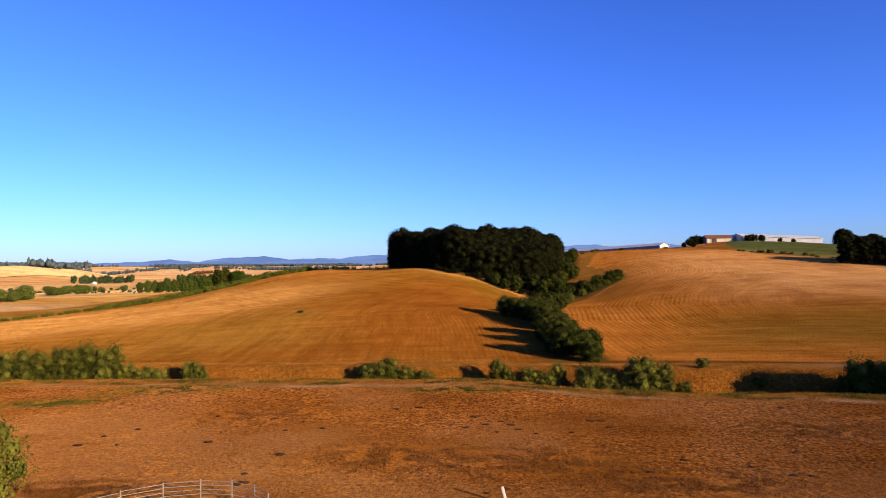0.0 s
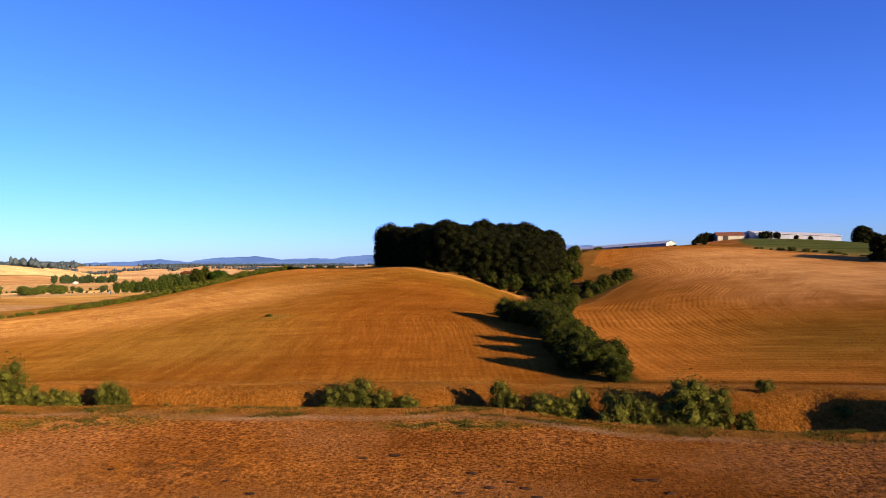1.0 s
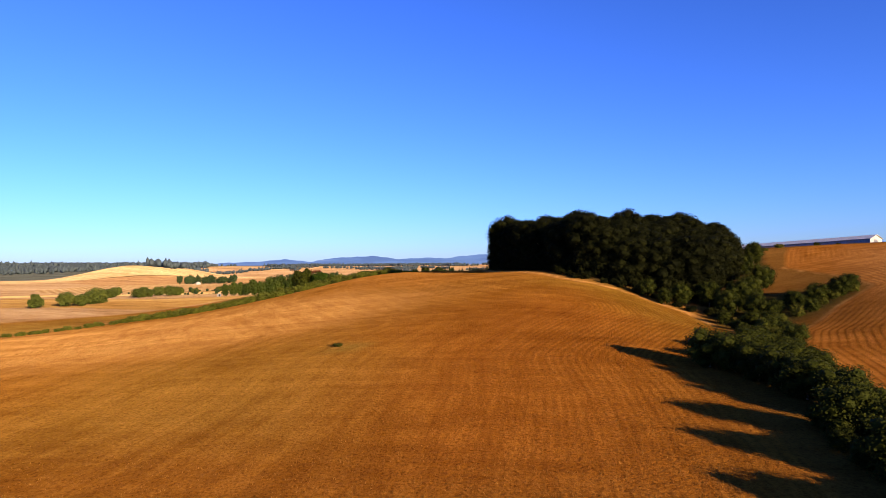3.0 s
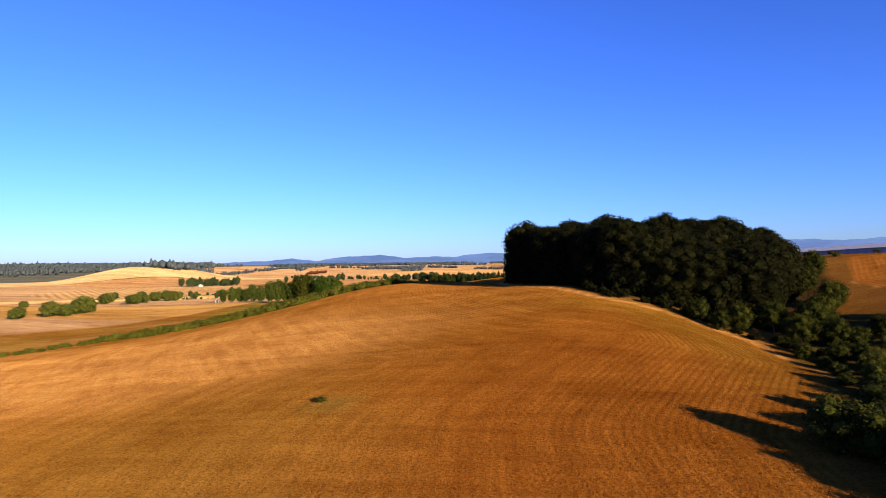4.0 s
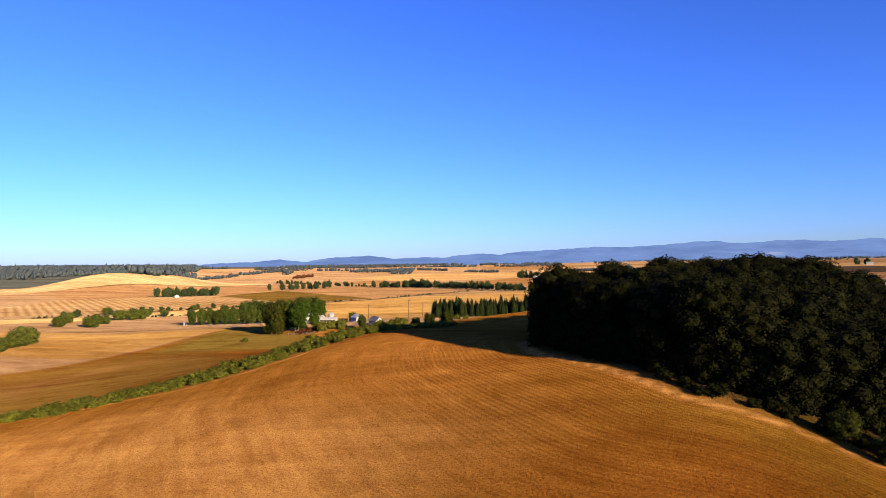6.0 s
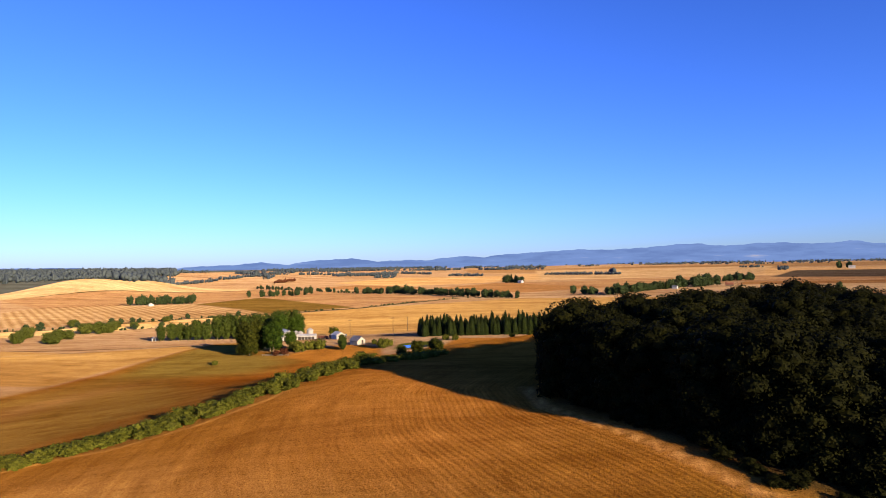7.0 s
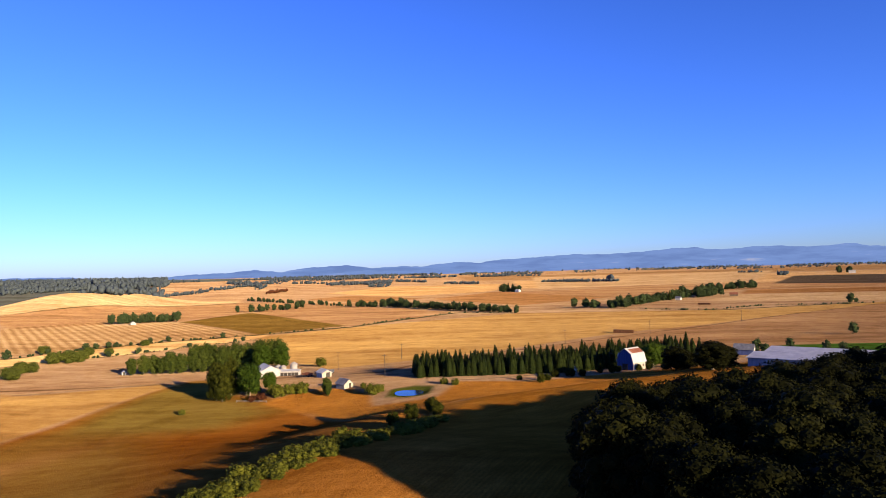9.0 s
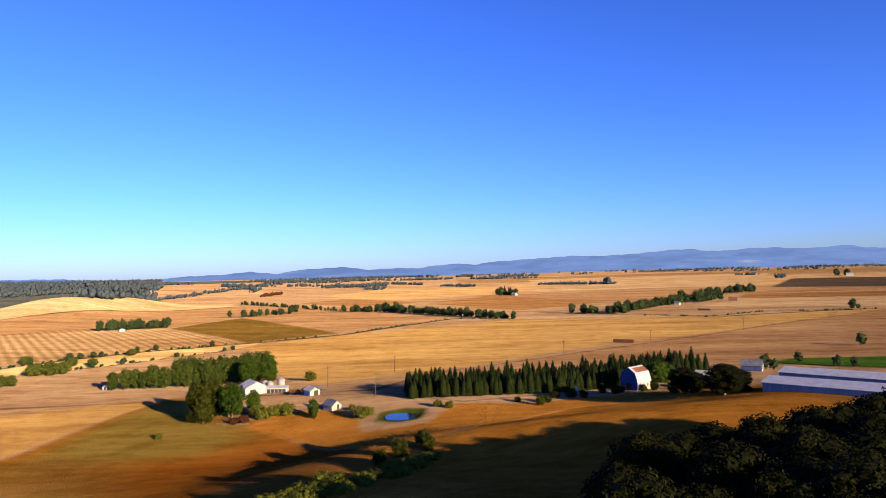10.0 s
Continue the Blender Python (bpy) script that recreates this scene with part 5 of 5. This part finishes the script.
# ---- gambrel barn ----
barn = thing("gambrel_barn", "tall gambrel-roofed barn with a gable coloured blue-grey for shade and cream side", "barn", pose(-3.5, 418.5, floor_at(-3.5, 418.5), 0, 0, -42))
prof = [(-3.3, -0.6), (3.3, -0.6), (3.35, 3.2), (2.6, 5.9), (0, 7.7), (-2.6, 5.9), (-3.35, 3.2)]
part("wall", prism(prof, -3.6, 3.6), CREAM, barn)
# Thin gable skin, coloured blue-grey for the shade on this end.
part("gable", prism([(x * 0.99, z if z < 0 else z - 0.03) for x, z in prof], -3.72, -3.61), BLUEGREY, barn, "gable with its shade put in as blue-grey colour")
edge = [(3.65, 2.9), (2.7, 6.0), (0, 7.8), (-2.7, 6.0), (-3.65, 2.9)]
for (ax, az), (bx, bz) in zip(edge, edge[1:]):
    part("roof", prism([(ax, az), (bx, bz), (bx, bz + 0.1), (ax, az + 0.1)], -4.0, 4.0), PALESTEEL, barn)
part("rust_patch", prism([(2.4, 6.25), (0.6, 7.45), (0.6, 7.55), (2.4, 6.35)], -2.6, 3.9), REDROOF, barn, "rusted strip along the roof ridge")
for y in (-2.2, 0.0, 2.2):
    part("window", boxes(((0.1, 0.6, 0.8), (3.36, y, 1.8)), bevel=0.02), DARKGLASS, barn)
part("door", boxes(((2.2, 0.1, 2.5), (0, -3.76, 1.25)), bevel=0.02), DARKGLASS, barn)


# ---- long poultry houses on the shoulder ----
def long_house(label, a, c, width, wall, rise, floors=None, group="long poultry houses"):
    """A very long low house whose floor follows the slope from a to c."""
    (ax, ay), (cx, cy) = a, c
    za, zc = floors or (floor_at(ax, ay), floor_at(cx, cy))
    d = math.hypot(cx - ax, cy - ay)
    house = thing("poultry_house", label, "building", Matrix.Translation((ax, ay, za)) @ Matrix.Rotation(math.atan2(cy - ay, cx - ax) - math.pi / 2, 4, "Z"), group)
    w = width / 2

    def tilt(bm):
        for v in bm.verts:
            v.co.z += (zc - za) * v.co.y / d
        return bm

    part("wall", tilt(prism([(-w, -4.5), (w, -4.5), (w, wall), (0, wall + rise - 0.02), (-w, wall)], 0, d)), LONGWALL, house)
    for s in (-1, 1):
        e = (s * (w + 0.5), wall - 0.5 * rise / w)
        part("roof", tilt(prism([e, (0, wall + rise), (0, wall + rise + 0.1), (e[0], e[1] + 0.1)], -0.4, d + 0.4)), LONGROOF, house)
        for i in range(int(d / 12)):
            part("vent_door", tilt(boxes(((0.1, 1.2, 1.3), (s * (w + 0.02), i * 12 + 6, wall * 0.45)), bevel=0.02)), STEEL, house)
    for at in (-0.06, d + 0.005):
        part("gable", tilt(prism([(-w + 0.02, -4.4), (w - 0.02, -4.4), (w - 0.02, wall), (0, wall + rise - 0.05), (-w + 0.02, wall)], at, at + 0.055)), WHITE, house, "white painted gable end")
    return house


long_house("very long low poultry house with a grey metal roof", (24.6, 370), (92.5, 305), 8.5, 2.4, 1.2, (21.2, 24.9))
long_house("second long poultry house behind, with a grey metal roof", (39, 402), (107, 337), 8.5, 2.4, 1.2, (18.9, 22.0))
long_house("long pale poultry house above the green field", (118, 287), (153, 290), 9, 2.4, 1.1, (floor_at(118, 287) + 0.9, floor_at(153, 290) + 1.3))
gabled("brown_roofed_shed", "cream shed with a rust-brown roof on the rise", 109, 285, 84, 6, 10, 2.2, 1.2, CREAM, REDROOF, doors=(("left", 2, 2.0, 1.9, 0),))
gabled("grey_gabled_shed", "small grey-blue shed with a pale roof beside the rust-roofed shed", 117, 291, 20, 5, 7, 2.6, 1.8, LONGWALL, PALESTEEL, doors=(("front", 0, 1.6, 2.0, 0),))
gabled("blue_farmhouse", "small farmhouse with white gable and blue-grey siding", 48, 467, 66, 5.0, 7.5, 2.4, 2.0, BLUEGREY, SLATE, front=WHITE, doors=(("front", 0.8, 0.9, 2.0, 0),), windows=(("front", -1.2, 0.8, 1.0, 0.9),))
gabled("low_white_barn", "long low white barn beyond the oaks", 21, 449, 62, 7, 27, 2.0, 1.0, WHITE, PALESTEEL, doors=(("left", 0, 2.4, 2.0, 0),))
gabled("privy_hut", "tiny white hut by the plantation road", -24, 412, 30, 1.4, 1.4, 2.0, 0.6, WHITE, STEEL)

for x, y, s in ((6.5, 388.5, 0.85), (11, 391, 0.6), (13.5, 371.5, 0.94), (17.5, 374, 0.7)):
    plant("oak", x, y, s, squash=0.62, group="oaks beside the barn", label="dark rounded oak beside the old barn")
for x, y, s in ((5, 424, 0.8), (9, 428, 0.7), (3, 428, 0.7)):
    plant("bigleaf", x, y, s * 0.75)
for x, y, s in ((-30, 405, 1.3), (-25, 405, 1.5), (-22, 403, 1.1), (-36, 392, 1.1), (-34, 396, 1.2), (-16, 412, 1.2), (-12, 408, 1.3), (-8, 411, 1.1), (-3, 409, 1.0), (2, 411, 1.0), (7, 408, 1.2), (18, 405, 1.2), (-42, 398, 0.9), (34, 404, 0.9)):
    plant("creek", x + rng.uniform(-1, 1), y, s * 0.48, squash=rng.uniform(0.6, 1.1), label="dark bush below the plantation road")
plant("conifer", -25, 409, 0.75, label="young conifer by the plantation road")
for x, y, s in ((77, 500, 0.4), (86, 483, 0.38), (92, 481, 0.36), (60, 478, 0.25), (138, 581, 0.55), (54, 472, 0.5), (57, 470, 0.35)):
    plant("far", x, y, s, label="round green tree beside the irrigated field")
# trees of the right-hand rise
for x, y, s in ((118.5, 206, 0.56), (122.5, 205, 0.64), (127, 203, 0.62), (132, 201, 0.6), (137, 200, 0.6)):
    plant("oak", x, y, s, squash=0.95, label="dark round oak at the field corner")
for i in range(11):
    plant("oak", 166 + 6.0 * i + rng.uniform(-2, 2), 292 + 2 * math.sin(i * 2), rng.uniform(0.45, 0.8), squash=rng.uniform(0.7, 1.0), label="dark tree on the far rise", group="trees on the rise")
for x, y, s in ((97, 284, 0.62), (99.5, 286, 0.8), (102, 288, 0.85), (105, 293, 0.9), (93, 268, 0.4), (90, 270, 0.4), (119, 278, 0.55), (122, 279, 0.6), (125, 279, 0.55), (133, 280, 0.35), (139, 281, 0.35)):
    plant("understory", x, y, s, label="dark bush near the poultry houses")
for i in range(14):
    plant("shrub", 99 + i * 2.0 + rng.uniform(-1.5, 1.5), 238 - i * 2.1 + rng.uniform(-1, 1), rng.uniform(0.35, 0.95), squash=rng.uniform(0.4, 0.75), label="low scrub on the field edge", group="scrub between the fields")
for x, y in ((70, 285), (76, 283), (62, 288), (84, 276), (52, 272), (47, 266)):
    plant("shrub", x + rng.uniform(-4, 4), y, rng.uniform(0.5, 1.0), squash=rng.uniform(0.35, 0.6), label="scrub bush below the poultry house")


# ---- the plain ----
def row_of(key, points, gap, scale, label, group, width=6.0):
    for (ax, ay), (bx, by) in zip(points, points[1:]):
        d = math.hypot(bx - ax, by - ay)
        k = max(1, int(1.45 * d / gap))
        for i in range(k):
            t = (i + 0.5) / k
            plant(key, ax + (bx - ax) * t + rng.uniform(-1, 1) * width, ay + (by - ay) * t + rng.uniform(-1, 1) * width, scale * rng.uniform(0.5, 1.1), label=label, squash=rng.uniform(0.8, 1.15), group=group)


for x, y, k in ((-252, 346, 0.62), (-247, 350, 0.5), (-250, 361, 0.6), (-253, 368, 0.72), (-256, 374, 0.6), (-258, 333, 0.4), (-262, 338, 0.45), (-334, 481, 0.5), (-338, 489, 0.6), (-341, 420, 0.36), (-313, 484, 0.55), (-309, 487, 0.5),
                (-327, 524, 0.62), (-321, 530, 0.7), (-317, 535, 0.62), (-330, 529, 0.55), (-337, 566, 0.5), (-325, 571, 0.42), (-376, 573, 0.5), (-331, 619, 0.42), (-318, 461, 0.45), (-322, 464, 0.5), (-294, 459, 0.5), (-298, 461, 0.55)):
    plant("lane", x, y, k * 1.25, label="round green tree along the lane", group="lane trees", squash=0.78)
HEDGE_A, HEDGE_B = [(-400, 520), (-374, 549), (-372, 572), (-361, 600), (-338, 635), (-293, 666), (-255, 688)], [(-329, 544), (-319, 560), (-308, 579), (-293, 608), (-262, 650)]
for x, y, k in ((-363, 597, 0.55), (-358, 601, 0.5), (-353, 608, 0.5), (-350, 612, 0.42), (-337, 634, 0.5), (-328, 644, 0.5), (-293, 664, 0.5), (-372, 572, 0.45), (-345, 622, 0.3), (-309, 579, 0.46), (-318, 561, 0.42), (-290, 610, 0.4), (-266, 645, 0.36), (-270, 640, 0.3), (-380, 546, 0.6), (-386, 540, 0.5)):
    plant("far", x, y, k, label="rounded green bush in a field hedge", group="field hedges", squash=0.75)
row_of("far", [(-490, 804), (-436, 828)], 4.0, 0.95, "leafy tree round a far farmhouse", "trees of the far farmstead", 5)
row_of("far", [(-430, 966), (-380, 1050)], 9, 0.85, "leafy tree in a field copse", "copse in the fields", 8)
row_of("farcon", [(-400, 1010), (-380, 1046)], 18, 0.9, "dark conifer in a field copse", "copse in the fields", 6)
row_of("hedgerow", [(-603, 1344), (-439, 1189), (-310, 1065)], 12, 0.55, "low green hedgerow tree", "long hedgerow", 4)
row_of("hedgerow", [(-310, 1062), (-241, 1030), (-159, 950), (-67, 853)], 5.0, 0.78, "dense hedgerow tree on the plain", "long hedgerow", 6)
row_of("far", [(-275, 1080), (-235, 1060)], 7, 1.0, "tall tree by a hedgerow farmhouse", "long hedgerow", 8)
row_of("far", [(-2, 930), (38, 903)], 5, 0.95, "leafy tree on the plain", "trees of the plain farm", 9)
row_of("hedgerow", [(38, 903), (103, 1030), (138, 1085)], 4.2, 0.85, "leafy tree on the plain", "trees of the plain farm", 8)
row_of("farcon", [(90, 1010), (120, 1060)], 12, 0.95, "dark conifer on the plain", "trees of the plain farm", 8)
row_of("far", [(140, 1085), (200, 1140)], 4.6, 1.25, "dark leafy tree on the plain", "trees of the plain farm", 10)
row_of("far", [(238, 1330), (275, 1370)], 6, 0.9, "leafy tree on the plain", "plain copse", 8)
row_of("far", [(281, 1390), (326, 1398)], 4.5, 1.2, "dark leafy tree on the plain", "plain copse", 10)
row_of("far", [(-134, 1546), (-97, 1520)], 5, 1.25, "tall dense tree in a lone clump", "lone clump", 9)
row_of("farcon", [(-132, 1548), (-102, 1526)], 7, 1.2, "tall dark conifer in a lone clump", "lone clump", 6)
row_of("far", [(750, 2128), (776, 2100)], 7, 1.35, "tree round a far farmhouse", "far farm trees", 10)
plant("far", 272, 906, 0.85, label="lone field tree standing on a hedge line")
plant("far", 278, 908, 0.42, label="small bush under a lone field tree")
gabled("white_farmhouse", "white farmhouse among trees on the plain", 127, 1040, 60, 5, 6.5, 2.8, 1.8, WHITE, SLATE)
gabled("red_barn", "small red-roofed barn on the plain", 212, 1112, 80, 8, 10, 2.6, 2.4, DARKWOOD, REDROOF)
gabled("grey_farmhouse", "grey-roofed farmhouse at the hedgerow", -246, 1075, 70, 7, 11, 3.5, 2.4, WHITE, SLATE)
gabled("copse_house", "white house in a tree copse", -462, 792, 40, 5, 7, 2.0, 1.5, WHITE, SLATE)
gabled("clump_house", "white house under a tree clump", -100, 1514, 50, 7, 10, 3.5, 2.5, WHITE, STEEL)
gabled("far_white_house", "white farmhouse far across the plain", 768, 2086, 70, 10, 16, 5, 3.5, WHITE, STEEL)


def bale_stack(x, y, length, h, turn, label):
    s = thing("bale_stack", label, "bale stack", pose(x, y, floor_at(x, y), 0, 0, turn))
    k = max(2, int(length / 2.4))
    for i in range(k):
        for j in range(2):
            part("bale", boxes(((length / k - 0.06, 2.4, h / 2 - 0.04), (-length / 2 + (i + 0.5) * length / k, 0, h / 4 + j * h / 2)), bevel=0.08), BALE, s)


bale_stack(16, 631, 13.5, 2.2, -25, "long dark stack of bales on the harvested plain")
bale_stack(134, 930, 13, 1.9, -35, "long dark stack of bales on the far plain")


def power_pole(x, y, h):
    p = thing("power_pole", "slim wooden power pole with a crossarm", "power pole", pose(x, y, floor_at(x, y), 0, 0, 40), "power poles of the plain")
    bm = bmesh.new()
    bmesh.ops.create_cone(bm, cap_ends=True, segments=8, radius1=0.13, radius2=0.08, depth=h + 0.5, matrix=Matrix.Translation((0, 0, h / 2 - 0.25)))
    part("pole", bm, POLE, p)
    part("crossarm", boxes(((2.2, 0.12, 0.14), (0, 0.1, h - 0.6)), bevel=0.02), POLE, p)


for x, y in ((-94, 416), (-128, 462), (-112, 520), (-24, 572), (32, 622), (110, 700), (200, 778)):
    power_pole(x, y, 8.5)


# ---- far woods ----
def woods(name, label, spots, h, mat=None):
    vs, fs, off = [], [], 0
    for x, y, s in spots:
        z = floor_at(x, y)
        slim = rng.random() < 0.2
        for k in range(1 if slim else 2):
            r = h * s * (0.22 if slim else 0.36 + 0.08 * k)
            lump = 1 + 0.22 * np.sin(BALL_V[:, 0] * 4 + x) * np.cos(BALL_V[:, 1] * 5 + y)
            c = np.array((x + (k - 0.5) * r, y + rng.uniform(-1, 1) * r, z + h * s * (0.62 if slim else 0.42 + 0.18 * k)))
            vs.append(c + BALL_V * np.array((r, r, h * s * (0.75 if slim else 0.46))) * lump[:, None])
            fs += [[int(i) + off for i in f] for f in BALL_F]
            off += len(BALL_V)
    tagged(new(name, mesh_of(name, np.concatenate(vs), fs, [mat or FARLEAF], True)), label, "woods", kind="stuff")


def wooded(outline, k, gate, scale, low=0.5, high=1.2):
    """Places of trees inside an outline on the plan, in drifts; gate sets how open the wood is."""
    xs, ys = [p[0] for p in outline], [p[1] for p in outline]
    out = []
    while len(out) < k:
        x, y = rng.uniform(min(xs), max(xs)), rng.uniform(min(ys), max(ys))
        if inside(outline, x, y) and noise.noise((x * scale, y * scale, 0.7)) > gate:
            out.append((x, y, rng.uniform(low, high)))
    return out


def tree_line(points, k, width, low=0.5, high=1.1):
    out = []
    for _ in range(k):
        i = rng.randrange(len(points) - 1)
        (ax, ay), (bx, by), t = points[i], points[i + 1], rng.random()
        out.append((ax + (bx - ax) * t + rng.uniform(-width, width), ay + (by - ay) * t + rng.uniform(-width, width), rng.uniform(low, high)))
    return out


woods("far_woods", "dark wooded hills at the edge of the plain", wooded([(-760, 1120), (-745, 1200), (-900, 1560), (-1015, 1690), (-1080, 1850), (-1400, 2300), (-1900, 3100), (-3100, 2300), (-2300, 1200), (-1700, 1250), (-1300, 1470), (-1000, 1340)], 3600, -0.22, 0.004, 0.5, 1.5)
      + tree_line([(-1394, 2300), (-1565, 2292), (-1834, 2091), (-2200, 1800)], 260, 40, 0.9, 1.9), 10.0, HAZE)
spots = tree_line([(-909, 1558), (-883, 1621), (-883, 1698), (-860, 1769), (-834, 1845)], 70, 9) + wooded([(-812, 1678), (-766, 1704), (-793, 1834), (-1000, 2100), (-1130, 2240), (-950, 1950)], 110, -0.1, 0.008)
spots += wooded([(-720, 2000), (-607, 1925), (-481, 1940), (-560, 2305), (-700, 2330)], 230, -0.15, 0.009) + wooded([(-1060, 2380), (-850, 1913), (-720, 2000), (-690, 2330), (-760, 2393)], 120, 0.12, 0.009)
spots += tree_line([(-554, 2305), (-415, 2229)], 40, 14) + tree_line([(-346, 2140), (-251, 2065)], 46, 16) + tree_line([(-49, 2092), (147, 1981)], 110, 14, 0.5, 1.0) + tree_line([(133, 2111), (140, 2105)], 4, 4, 1.4, 1.9)
spots += wooded([(-1420, 2320), (-760, 2420), (-570, 2340), (-400, 2450), (-60, 2900), (-100, 3350), (-540, 3330), (-972, 3450), (-1377, 2800)], 900, 0.02, 0.0045, 0.5, 1.3)
spots += tree_line([(-300, 2700), (-60, 2620)], 40, 16) + tree_line([(560, 2370), (603, 2336)], 16, 14) + tree_line([(580, 2090), (597, 2080)], 9, 8, 0.9, 1.4) + tree_line([(330, 3050), (660, 2790), (900, 2760)], 90, 60) + wooded([(60, 2900), (500, 2950), (1700, 2700), (1700, 3350), (0, 3450)], 380, 0.1, 0.005, 0.5, 1.1)
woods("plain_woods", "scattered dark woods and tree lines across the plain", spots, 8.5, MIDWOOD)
woods("copper_trees", "row of dark copper-leaved trees on the far fields", tree_line([(-705, 1637), (-698, 1735)], 16, 6, 0.7, 1.1), 8.5, RUST)
spots = []
for line in (HEDGE_A, HEDGE_B, [(-255, 688), (-205, 730), (-135, 886), (-67, 860)], [(53, 880), (115, 836), (181, 889), (260, 890), (306, 905)]):
    for (ax, ay), (bx, by) in zip(line, line[1:]):
        for i in range(int(math.hypot(bx - ax, by - ay) / 1.8)):
            t = rng.random()
            spots.append((ax + (bx - ax) * t + rng.uniform(-1.2, 1.2), ay + (by - ay) * t + rng.uniform(-1.2, 1.2), rng.choice((0.4, 0.5, 0.6, 0.8, 1.4))))
woods("field_scrub", "low dark scrub along the field hedges", spots, 1.25, FARLEAF)
vs, fs, off = [], [], 0
clods = [(3.2, 70.9), (4.3, 68), (5.3, 65.4), (6.8, 68), (9, 65), (14.9, 69.8), (16.4, 67.4), (20.2, 57.3), (30.2, 59.2), (27.2, 53.6), (28.6, 53.5), (-33.2, 66), (-31, 68.4), (-15.4, 66.8), (-14.6, 69.9), (-11.9, 67.3), (-13.7, 59.1), (5.9, 69.2), (7.4, 66.4), (2.4, 67)]
clods += [(rng.uniform(-35, 45), rng.uniform(36, 76)) for _ in range(24)]
for x, y in clods:
    w = rng.uniform(0.14, 0.34)
    lump = 1 + 0.3 * np.sin(BALL_V[:, 0] * 5 + x) * np.cos(BALL_V[:, 1] * 4 + y)
    vs.append(np.array((x, y, floor_at(x, y))) + BALL_V * np.array((w * 1.5, w, 0.11)) * lump[:, None])
    fs += [[int(i) + off for i in f] for f in BALL_F]
    off += len(BALL_V)
tagged(new("pasture_clods", mesh_of("pasture_clods", np.concatenate(vs), fs, [DUNG])), "dark clods of soil strewn over the pasture", "clods", kind="stuff")
